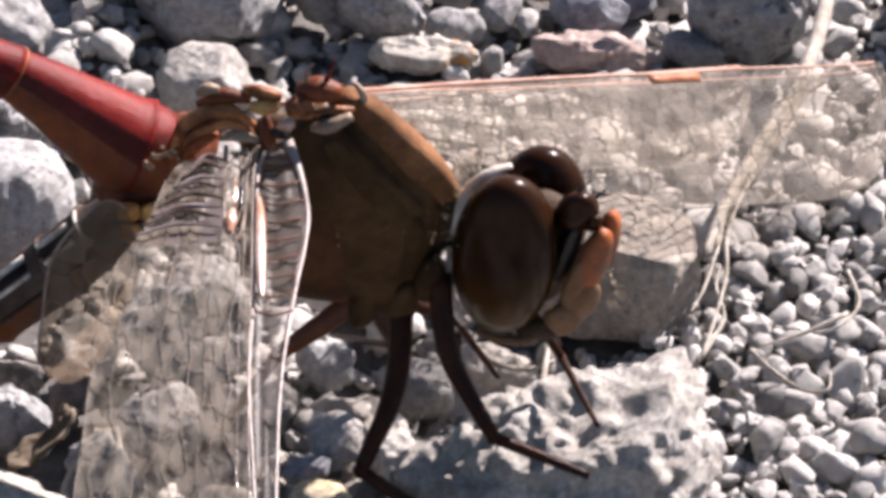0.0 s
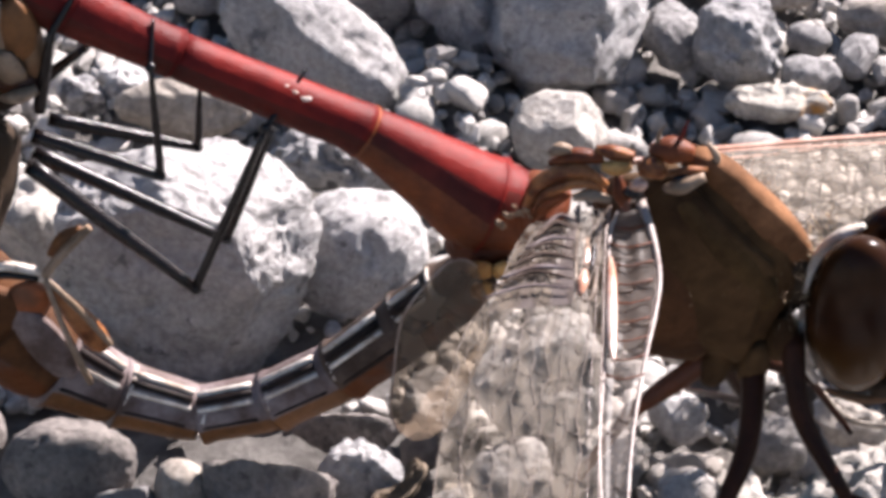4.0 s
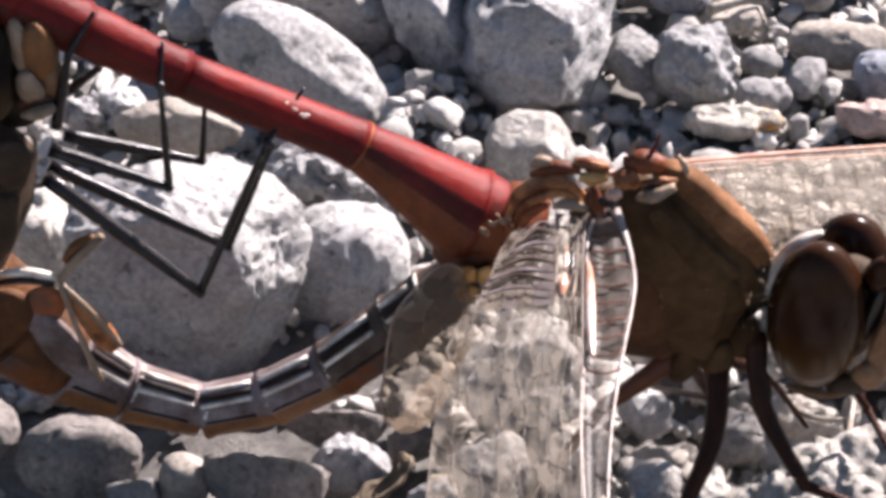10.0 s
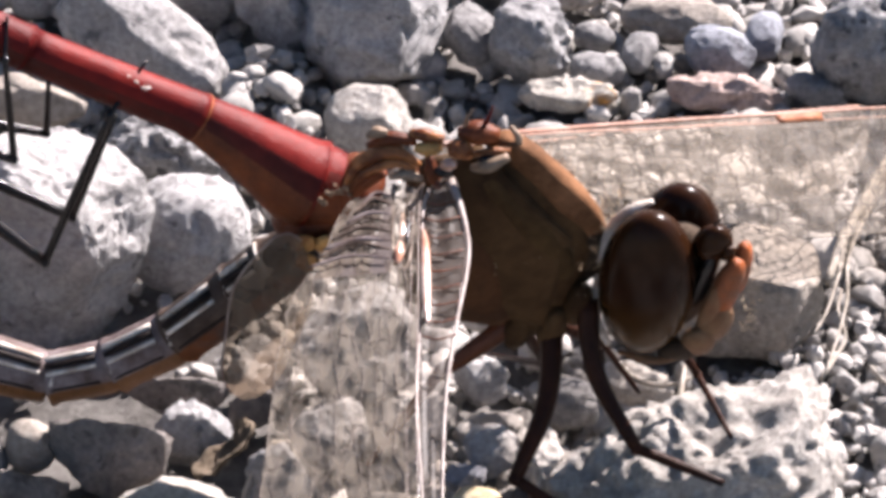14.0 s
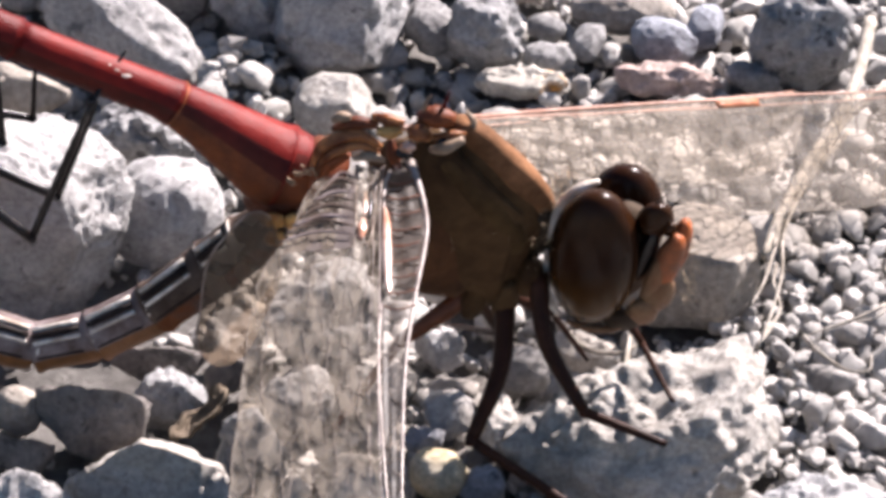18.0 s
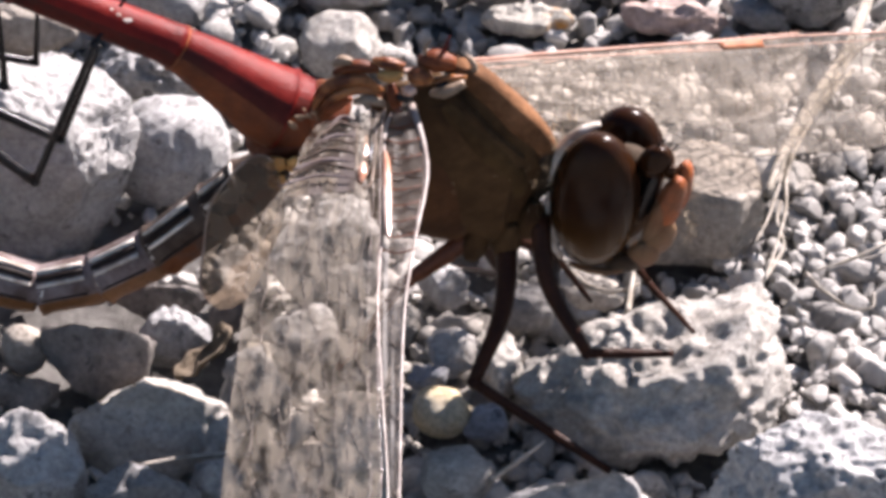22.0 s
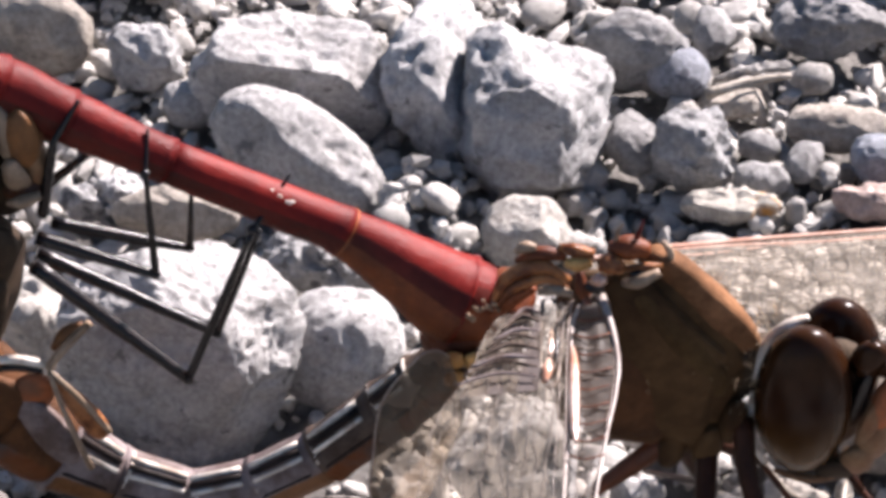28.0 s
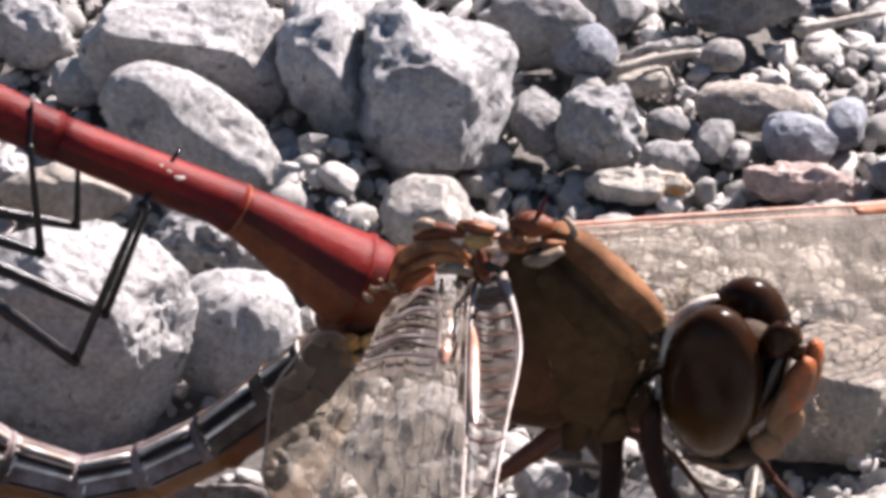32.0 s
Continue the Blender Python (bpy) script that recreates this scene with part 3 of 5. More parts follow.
stone("pebble", -1.39, 1.23, 1.40, (2.10, 1.58, 2.26), 0, "ang", "grey")
stone("pebble", -4.31, 1.51, 0.55, (0.89, 1.33, 0.89), 10, "ang", "white")
stone("cream_rock", -22.60, 13.69, 1.70, (2.96, 1.91, 2.74), 12, "ang", "cream", [((0.2, -0.25, 1), 0.5), ((1, -0.3, 0.1), 0.75), ((0, -1, -0.1), 0.7)])
stone("pebble", -20.73, 18.17, 0.56, (1.50, 0.94, 0.90), 20, "rnd", "blue")
stone("pebble", -22.75, 20.07, 0.58, (2.27, 0.98, 0.93), 15, "ang", "pale")
stone("pebble", -21.60, 8.71, 1.14, (2.16, 1.29, 1.84), 0, "ang", "white")
stone("pebble", -21.12, 2.44, 1.42, (2.92, 1.60, 2.29), 10, "ang", "blue")
stone("pebble", -21.89, -0.67, 0.67, (1.24, 1.13, 1.07), 20, "rnd", "white")
stone("pebble", -14.27, 14.65, 0.38, (0.73, 0.64, 0.61), 20, "ang", "spot")
stone("pebble", -13.09, 14.85, 0.43, (0.69, 1.04, 0.69), -30, "ang", "white")
stone("pebble", -11.52, 13.83, 0.53, (1.94, 0.90, 0.86), 5, "ang", "tan")
stone("pebble", -15.07, 8.10, 0.91, (1.17, 1.46, 1.46), -20, "ang", "cream")
# These two are toned brown for the shade they lie in.
stone("pebble", -16.43, 0.02, 0.60, (1.02, 1.02, 0.97), 0, "rnd", "brown")
stone("pebble", -13.71, -1.43, 0.86, (1.75, 0.97, 1.39), 0, "rnd", "brown")
stone("pebble", -18.56, 20.07, 0.53, (1.24, 0.90, 0.86), 0, "rnd", "grey")
stone("pebble", 2.35, -2.1, 0.6, (0.82, 0.8, 0.75), 10, "ang", "bright")
stone("pebble", 3.85, -2.7, 0.8, (0.58, 0.95, 1.15), -10, "ang", "cream", [((0.1, -0.3, 0.9), 0.7)])
stone("pebble", 4.6, 0.45, 0.55, (0.95, 0.75, 0.72), 10, "ang", "grey")
stone("pebble", 2.05, 1.5, 0.42, (0.82, 0.71, 0.68), 0, "ang", "bright")
stone("pebble", 1.66, -2.81, 0.32, (0.69, 0.53, 0.51), 0, "ang", "blue")
stone("pebble", 5.10, 21.48, 0.14, (1.19, 0.24, 0.23), -10, "ang", "pale")
stone("pebble", 5.03, 20.87, 0.14, (1.19, 0.24, 0.23), -12, "ang", "pale")
stone("pebble", 9.93, 9.18, 0.29, (0.52, 0.49, 0.47), -20, "rnd", "white")
stone("pebble", -7.13, 5.10, 0.15, (0.24, 0.30, 0.24), 0, "rnd", "white")
stone("pebble", -6.87, 5.82, 0.12, (0.19, 0.29, 0.19), 15, "rnd", "pale")
stone("pebble", 6.5, 1.4, 0.35, (1.1, 0.55, 0.6), 12, "ang", "cream")
# Brown fill stones, dark in colour in place of shade under the abdomen.
stone("pebble", -6.6, 0.7, 0.5, (1.5, 0.8, 0.75), 4, "ang", "brown", [((0, -1, 0.3), 0.5), ((0, 0.75, 0.65), 0.3)])
stone("pebble", -4.4, 0.2, 0.45, (0.8, 0.7, 0.75), -20, "ang", "brown", [((0, -1, 0.3), 0.5), ((0, 0.75, 0.65), 0.4)])
stone("pebble", -10.6, -3.4, 0.4, (1.0, 0.8, 0.7), 10, "ang", "brown", [((0, -1, 0.3), 0.5), ((0, 0.75, 0.65), 0.3)])
stone("pebble", -12.2, -2.3, 0.45, (0.8, 0.8, 0.7), -10, "ang", "grey", [((0, -1, 0.3), 0.5), ((0, 0.75, 0.65), 0.3)])
stone("pebble", 7.84, 1.7, 0.45, (0.27, 0.3, 0.55), 0, "ang", "pale")



def chip_forms(rng, count, detail):
    """Small broken chips of unit size, as arrays of corners and faces."""
    forms = []
    for k in range(count):
        bm = bmesh.new()
        bmesh.ops.create_icosphere(bm, subdivisions=detail, radius=1)
        sx, sy, sz = rng.uniform(0.75, 1.5), rng.uniform(0.7, 1.2), rng.uniform(0.55, 1.0)
        planes = [(Vector(rng.normal(size=3).tolist()).normalized(), rng.uniform(0.45, 0.95)) for _ in range(11)]
        for v in bm.verts:
            d = v.co.normalized()
            p = d * (1.12 + 0.35 * noise.noise(d * 1.1 + Vector((k * 7.3, 0, 0))) + 0.22 * noise.noise(d * 2.7 + Vector((k * 7.3, 5, 0))) + 0.16 * noise.noise(d * 5.0 + Vector((k * 7.3, 9, 0))))
            for n, reach in planes:
                p -= n * max(0.0, p.dot(n) - reach) * 0.9
            v.co = Vector((p.x * sx, p.y * sy, p.z * sz))
        bm.verts.index_update()
        forms.append((np.array([v.co[:] for v in bm.verts]), np.array([[v.index for v in f.verts] for f in bm.faces])))
        bm.free()
    return forms


SOLID = []


def covered(x, y, share=0.62):
    return any(((x - a) / p) ** 2 + ((y - b) / q) ** 2 < share for a, b, p, q in SOLID)


def bare(x, y, rng):
    """Between the stones under the female, and in the hollow under the round pebble, the soil shows."""
    if (x + 6.7) ** 2 + (y - 4.6) ** 2 < 3.2 or (x + 2.83) ** 2 + ((y - 14.4) / 1.8) ** 2 < 0.3:
        return True
    return -19 < x < -3 and -18 < y < 2.5 and rng.uniform() < (0.95 if y > -5 else 0.72)


def loose_chips(count, area, sizes, seed):
    """Chips near the insects that can be told apart: each a pebble of its own on one of a few shared meshes."""
    rng = np.random.RandomState(seed)
    meshes = []
    for co, fa in chip_forms(rng, 16, 3):
        me = bpy.data.meshes.new("stone_chip")
        me.from_pydata((co * MM).tolist(), [], fa.tolist())
        for f in me.polygons:
            f.use_smooth = True
        me.materials.append(CHIP)
        meshes.append(me)
    laid, tries = [], 0
    while len(laid) < count and tries < 20000:
        tries += 1
        x, y = rng.uniform(area[0], area[1]), rng.uniform(area[2], area[3])
        size = sizes[0] + (sizes[1] - sizes[0]) * rng.uniform() ** 1.5
        if covered(x, y, 0.8) or bare(x, y, rng) or any((x - a) ** 2 + (y - b) ** 2 < (0.8 * (size + c)) ** 2 for a, b, c in laid):
            continue
        laid.append((x, y, size))
        ob = new("stone_chip", meshes[rng.randint(16)])
        ob.matrix_world = Matrix.LocRotScale(Vector((x, y, ground_height(x, y) + 0.30 + 0.6 * size)) * MM, Euler((rng.uniform(-0.7, 0.7), rng.uniform(-0.7, 0.7), rng.uniform(0, 6.28))), Vector((size, size, size)))
        tagged(ob, "small pale angular limestone chip lying in the gravel", "stone chip", "small chips of the gravel path")


def gravel(name, label, count, area, sizes, seed, keep_off=True, detail=1, hole=None):
    """Grit that nobody could count: many small chips as one object."""
    rng = np.random.RandomState(seed)
    forms = chip_forms(rng, 14, detail)
    verts, faces, base = [], [], 0
    for _ in range(count):
        x, y = rng.uniform(area[0], area[1]), rng.uniform(area[2], area[3])
        if hole and hole[0] < x < hole[1] and hole[2] < y < hole[3]:
            continue
        size = sizes[0] + (sizes[1] - sizes[0]) * rng.uniform() ** 2.2
        if keep_off and (bare(x, y, rng) or covered(x, y)):
            continue
        co, fa = forms[rng.randint(14)]
        turn = np.array(Euler((rng.uniform(-0.6, 0.6), rng.uniform(-0.6, 0.6), rng.uniform(0, 6.28))).to_matrix())
        z = ground_height(x, y) + size * rng.uniform(0.1, 0.6) + 0.35 * rng.uniform()
        verts.append((co * size) @ turn.T + (x, y, z))
        faces.append(fa + base)
        base += len(co)
    me = bpy.data.meshes.new(name)
    me.from_pydata((np.concatenate(verts) * MM).tolist(), [], np.concatenate(faces).tolist())
    me.polygons.foreach_set("use_smooth", [detail > 1] * len(me.polygons))
    me.materials.append(GRIT)
    return tagged(new(name, me), label, "gravel", kind="stuff")


SOLID += [(ob.location.x / MM, ob.location.y / MM, ob.dimensions.x / MM / 2, ob.dimensions.y / MM / 2) for ob in STONES.values()]
loose_chips(170, (10.5, 18.5, -11, 11), (0.26, 0.62), 31)
loose_chips(90, (-5.0, 11.0, 9.5, 23), (0.24, 0.52), 32)
loose_chips(40, (-4.5, 10.0, -10, 4), (0.3, 0.7), 33)
loose_chips(45, (-0.5, 7.5, 10.5, 15.5), (0.25, 0.5), 34)
gravel("gravel", "pale and grey limestone chips filling the path", 3300, (-27, 21, -18, 28), (0.25, 0.65), 5, detail=2)
gravel("gravel", "fine limestone grit between the chips", 14000, (-27, 21, -18, 28), (0.12, 0.42), 7, detail=1)
gravel("gravel", "coarser limestone chips of the path further off", 3500, (-110, 110, -110, 120), (0.7, 3.0), 6, detail=1, hole=(-25, 19, -16, 26), keep_off=False)


# ---- insects ----
def leg(owner, name, rows, mat, thick=0.3, label="", bow=(0, 0, 0)):
    """Joints (x, z, depth): hip, knee, ankle, toe. A leg is its femur, with tibia and tarsus under it."""
    pts = [w(*r) for r in rows]
    hip, knee = pts[0], pts[1]

    def limb(a, b, ra, rb, bend=(0, 0, 0)):
        mid = a.lerp(b, 0.5) + Vector(bend)
        return loft([(*a, ra), (*mid, (ra + rb) * 0.55), (*b, rb)], sides=8, sub=5)

    femur = part(name, limb(hip, knee, thick, thick * 0.62, bow), mat, owner, label, origin=hip)
    for i in range(1, len(pts) - 1):
        a, b = pts[i], pts[i + 1]
        last = i == len(pts) - 2 and i > 1
        bm = limb(a, b, thick * (0.34 if last else 0.55), thick * (0.2 if last else 0.34))
        blob(a, (thick * 0.68,) * 3, detail=2, bm=bm)
        part("tarsus" if last else "tibia", bm, mat, femur, origin=a)
    return femur


def smoothed(rows, straight):
    if not straight:
        return spline(rows, 16)
    rows = [np.array([float(v) for v in r]) for r in rows]
    return [a + (b - a) * k / 16 for a, b in zip(rows, rows[1:]) for k in range(16)] + [rows[-1]]


def abdomen(owner, rows, cuts, mats, flat=0.92, sides=24, ring=0.05, band=None, straight=False):
    """Tapered tube cut into segments at the given shares of its length, each with a slight rim."""
    fine = smoothed(rows, straight)
    total = len(fine) - 1
    made = []
    for k, (a, b) in enumerate(zip(cuts, cuts[1:])):
        i, j = round(a * total), round(b * total)
        piece = [np.array(q) for q in fine[i:j + 1]]
        step = max(1, len(piece) // 12)
        piece = piece[::step] + ([piece[-1]] if (len(piece) - 1) % step else [])
        m = len(piece) - 1
        for q, row in enumerate(piece):
            edge = max(0.0, 1 - 7 * min(q, m - q) / m)
            row[3] *= 1 + ring * (edge if q < m / 2 else -0.8 * edge)
        made.append(part("abdomen_segment", loft([tuple(r) for r in piece], sides=sides, sub=1, flat=flat, rough=0.02, band=band[k] if isinstance(band, list) else band), mats[k % len(mats)], owner))
    return made


def wing(owner, root, span, chord, length, width, broad, seed, film, veins, edge_mat, stigma=0.83, sag=0.6, heavy=1.0, label="clear netted wing", surface=None, fine=1.0, thin=1.0, edge=1.0, lanes=(0.0, 0.07, 0.13, 0.22, 0.29, 0.39, 0.48, 0.59, 0.68, 0.79, 0.89, 1.0)):
    """A flat netted wing: span and chord are its directions; broad moves its widest part to the base."""
    rng = random.Random(seed)
    root, span = Vector(root), Vector(span).normalized()
    chord = (Vector(chord) - span * Vector(chord).dot(span)).normalized()
    normal = span.cross(chord).normalized()

    def reach(s):
        front = 0.06 * math.sin(math.pi * min(1.0, s * 1.05))
        if broad:
            c = 0.25 + 0.75 * min(1.0, s / 0.22) ** 0.8 if heavy == 1 else min(1.0, s / 0.25) ** 0.7
            c *= 1.0 - 0.22 * max(0.0, s - 0.3) / 0.7
        else:
            c = 0.22 + 0.78 * min(1.0, s / 0.55) ** 0.85 if heavy == 1 else min(1.0, s / 0.3) ** 0.7
        tip = math.sqrt(max(0.0, 1 - (max(0.0, s - 0.80) / 0.20) ** 2.2))
        return front * tip, c * tip

    def at(s, c, lift=0.0):
        if surface:
            return surface(s, c, lift)
        front, back = reach(s)
        ripple = (0.05 if heavy == 1 else 0.2) * math.sin(c * (21 if heavy == 1 else 34) + 1.0) * (1 - 0.6 * s) * min(1.0, s * 8) + sag * math.sin(math.pi * s * 0.9) + 0.10 * noise.noise(Vector((s * 6, c * 5, seed)))
        return root + span * (s * length) + chord * (width * (back * c - front)) + normal * (ripple + lift)

    n, m = 90, 34
    bm = bmesh.new()
    grid = [[bm.verts.new(at(i / n * 0.995, k / m)) for k in range(m + 1)] for i in range(n + 1)]
    for a, b in zip(grid, grid[1:]):
        for k in range(m):
            bm.faces.new((a[k], a[k + 1], b[k + 1], b[k]))
    sheet = part("wing", bm, film, owner, label, origin=root)

    net = bmesh.new()

    def line(points, ra, rb):
        k = len(points) - 1
        loft([(*p, thin * (ra + (rb - ra) * i / max(k, 1))) for i, p in enumerate(points)], sides=4, sub=1, bm=net)

    for c in lanes[2:]:
        start = 0.02 if c < 0.5 or heavy > 1 else 0.04 + 0.12 * c
        line([at(start + (0.985 - start) * i / 40, min(1.0, c + 0.11 / heavy * noise.noise(Vector((i * 0.45, c * 31, seed)))), 0.03) for i in range(41)], (0.036 if 0.1 < c < 0.2 else 0.023) * heavy, 0.018)
    for c0, c1 in zip(lanes, lanes[1:]):
        s = 0.03
        while s < 0.97:
            s += rng.uniform(0.6, 1.25) * (0.028 if c0 > 0.3 else 0.022) * fine * (1 if heavy == 1 else 3)
            lean = rng.uniform(-0.006, 0.006)
            line([at(min(s, 0.98), c0, 0.03), at(min(s + lean + 0.006, 0.98), (c0 + c1) / 2, 0.03), at(min(s + lean, 0.98), c1, 0.03)], 0.024 / heavy, 0.024 / heavy)
    part("vein_net", net, veins, sheet, origin=root)
    front = bmesh.new()
    for c, ra in ((0.0, 0.048), (0.07, 0.026)):
        loft([(*at(0.985 * i / 20, c, 0.02), edge * ra * (1 - 0.5 * i / 20)) for i in range(21)], sides=6, sub=1, bm=front)
    part("leading_edge", front, edge_mat, sheet, "thick pale leading vein", origin=root)
    if stigma:
        bm = bmesh.new()
        rows = [[bm.verts.new(at(stigma + 0.085 * i / 6, 0.005 + 0.07 * k, lift)) for i in range(7)] for k, lift in ((0, 0.06), (1, 0.06), (1, -0.03), (0, -0.03))]
        for a, b in zip(rows, rows[1:] + rows[:1]):
            for i in range(6):
                bm.faces.new((a[i], a[i + 1], b[i + 1], b[i]))
        bm.faces.new([r[0] for r in rows]), bm.faces.new([r[-1] for r in reversed(rows)])
        part("pterostigma", bm, STIGMA, sheet, "rust-red cell near the wing tip", origin=root)
    return sheet


def sheet(front, back, depth, seed, ripple, folds=24):
    """A wing seen almost along its length: its front and back edge as rows (z, x) of the upright plane; depth gives how far off each point is."""
    path = []
    for edge in (front, back):
        rows = spline(edge, 12)
        path.append((np.array([r[0] for r in rows]), np.array([r[1] for r in rows])))

    def at(s, c, lift=0.0):
        fz, fx, bz, bx = (float(np.interp(s * (len(v) - 1), range(len(v)), v)) for edge in path for v in edge)
        x, z = fx + (bx - fx) * c, fz + (bz - fz) * c
        fold = ripple * math.sin(c * folds + 1.0) * min(1.0, s * 10) * (1 - 0.5 * s) + 0.08 * noise.noise(Vector((s * 14, c * 4, seed)))
        return w(x, z, depth(x, z)) + Vector((0, 0, fold + lift))
    return at


def hairs(owner, centre, radii, count, long, seed, lean=(0, 0, 0.3), only=None):
    rng = random.Random(seed)
    bm = bmesh.new()
    for _ in range(count):
        d = Vector((rng.gauss(0, 1), rng.gauss(0, 1), rng.gauss(0, 1))).normalized()
        if only and not only(d):
            continue
        p = Vector(centre) + Vector((d.x * radii[0], d.y * radii[1], d.z * radii[2]))
        tip = p + (d + Vector(lean) + Vector((rng.uniform(-.5, .5), rng.uniform(-.5, .5), rng.uniform(-.5, .5)))).normalized() * long * rng.uniform(0.6, 1.2)
        loft([(*p, 0.009), (*tip, 0.004)], sides=3, sub=1, bm=bm)
    return part("hair", bm, HAIR, owner, "fine pale bristles")


MALE = thing("dragonfly", (3.0, Y0, 0.0), "red male darter dragonfly standing on stones, holding the female", "dragonfly", "pair of mating dragonflies")
FEMALE = thing("dragonfly", (-14.0, Y0, 0.0), "brown female darter dragonfly hanging from the male, abdomen bent forward", "dragonfly", "pair of mating dragonflies")
LEGS = {}


def build_male():
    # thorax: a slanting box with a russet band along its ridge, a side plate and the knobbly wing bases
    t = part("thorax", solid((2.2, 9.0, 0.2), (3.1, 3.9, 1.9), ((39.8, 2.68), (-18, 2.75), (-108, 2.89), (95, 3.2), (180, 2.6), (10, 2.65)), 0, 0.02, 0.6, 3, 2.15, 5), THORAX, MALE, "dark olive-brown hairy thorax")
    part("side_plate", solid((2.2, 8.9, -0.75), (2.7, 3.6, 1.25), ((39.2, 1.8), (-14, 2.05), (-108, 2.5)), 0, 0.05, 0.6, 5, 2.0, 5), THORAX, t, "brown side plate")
    part("side_plate", solid((2.75, 9.6, -1.12), (0.95, 2.4, 0.85), (), -36, 0.06, 0.5, 7, 2.0, 4), OLIVE, t, "olive-brown upper side plate")
    part("hind_plate", solid((1.3, 8.0, -0.95), (1.5, 2.4, 1.15), ((-100, 1.9),), -12, 0.05, 0.6, 6, 2.1, 4), RUSSET_DARK, t, "brown hind side plate")
    # The band is russet; its lighter tone also holds the sunlight on the ridge.
    part("shoulder", solid((3.5, 11.0, -0.25), (0.82, 2.4, 1.2), (), -39, 0.05, 0.5, 2, 2.3, 4), STRIPE, t, "russet shoulder band, grazing sunlight put into its lighter tone")
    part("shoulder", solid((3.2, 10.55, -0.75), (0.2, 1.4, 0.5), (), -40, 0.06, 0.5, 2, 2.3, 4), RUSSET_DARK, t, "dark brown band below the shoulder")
    part("suture", rod([(2.45, 11.55, -1.2, 0.04), (3.4, 10.45, -1.4, 0.06), (4.2, 9.35, -1.2, 0.04)]), MATT_BLACK, t, "dark seam")
    part("collar", solid((4.6, 8.75, 0.05), (0.62, 1.3, 0.9), ((0, 0.5),), 12, 0.2, 0.25, 8, 2.0, 4), NECK, t, "greyish hairy collar of the thorax")
    for x, z, r, deep in ((3.75, 5.85, 0.5, -0.8), (4.45, 6.75, 0.48, -0.8), (2.8, 5.9, 0.5, -0.7)):
        part("coxa", solid((x, z, deep), (r * 0.8, r * 1.7, 0.5), (), 12, 0.1, 0.5, x, 2.2, 3), THORAX, t, "brown leg socket")
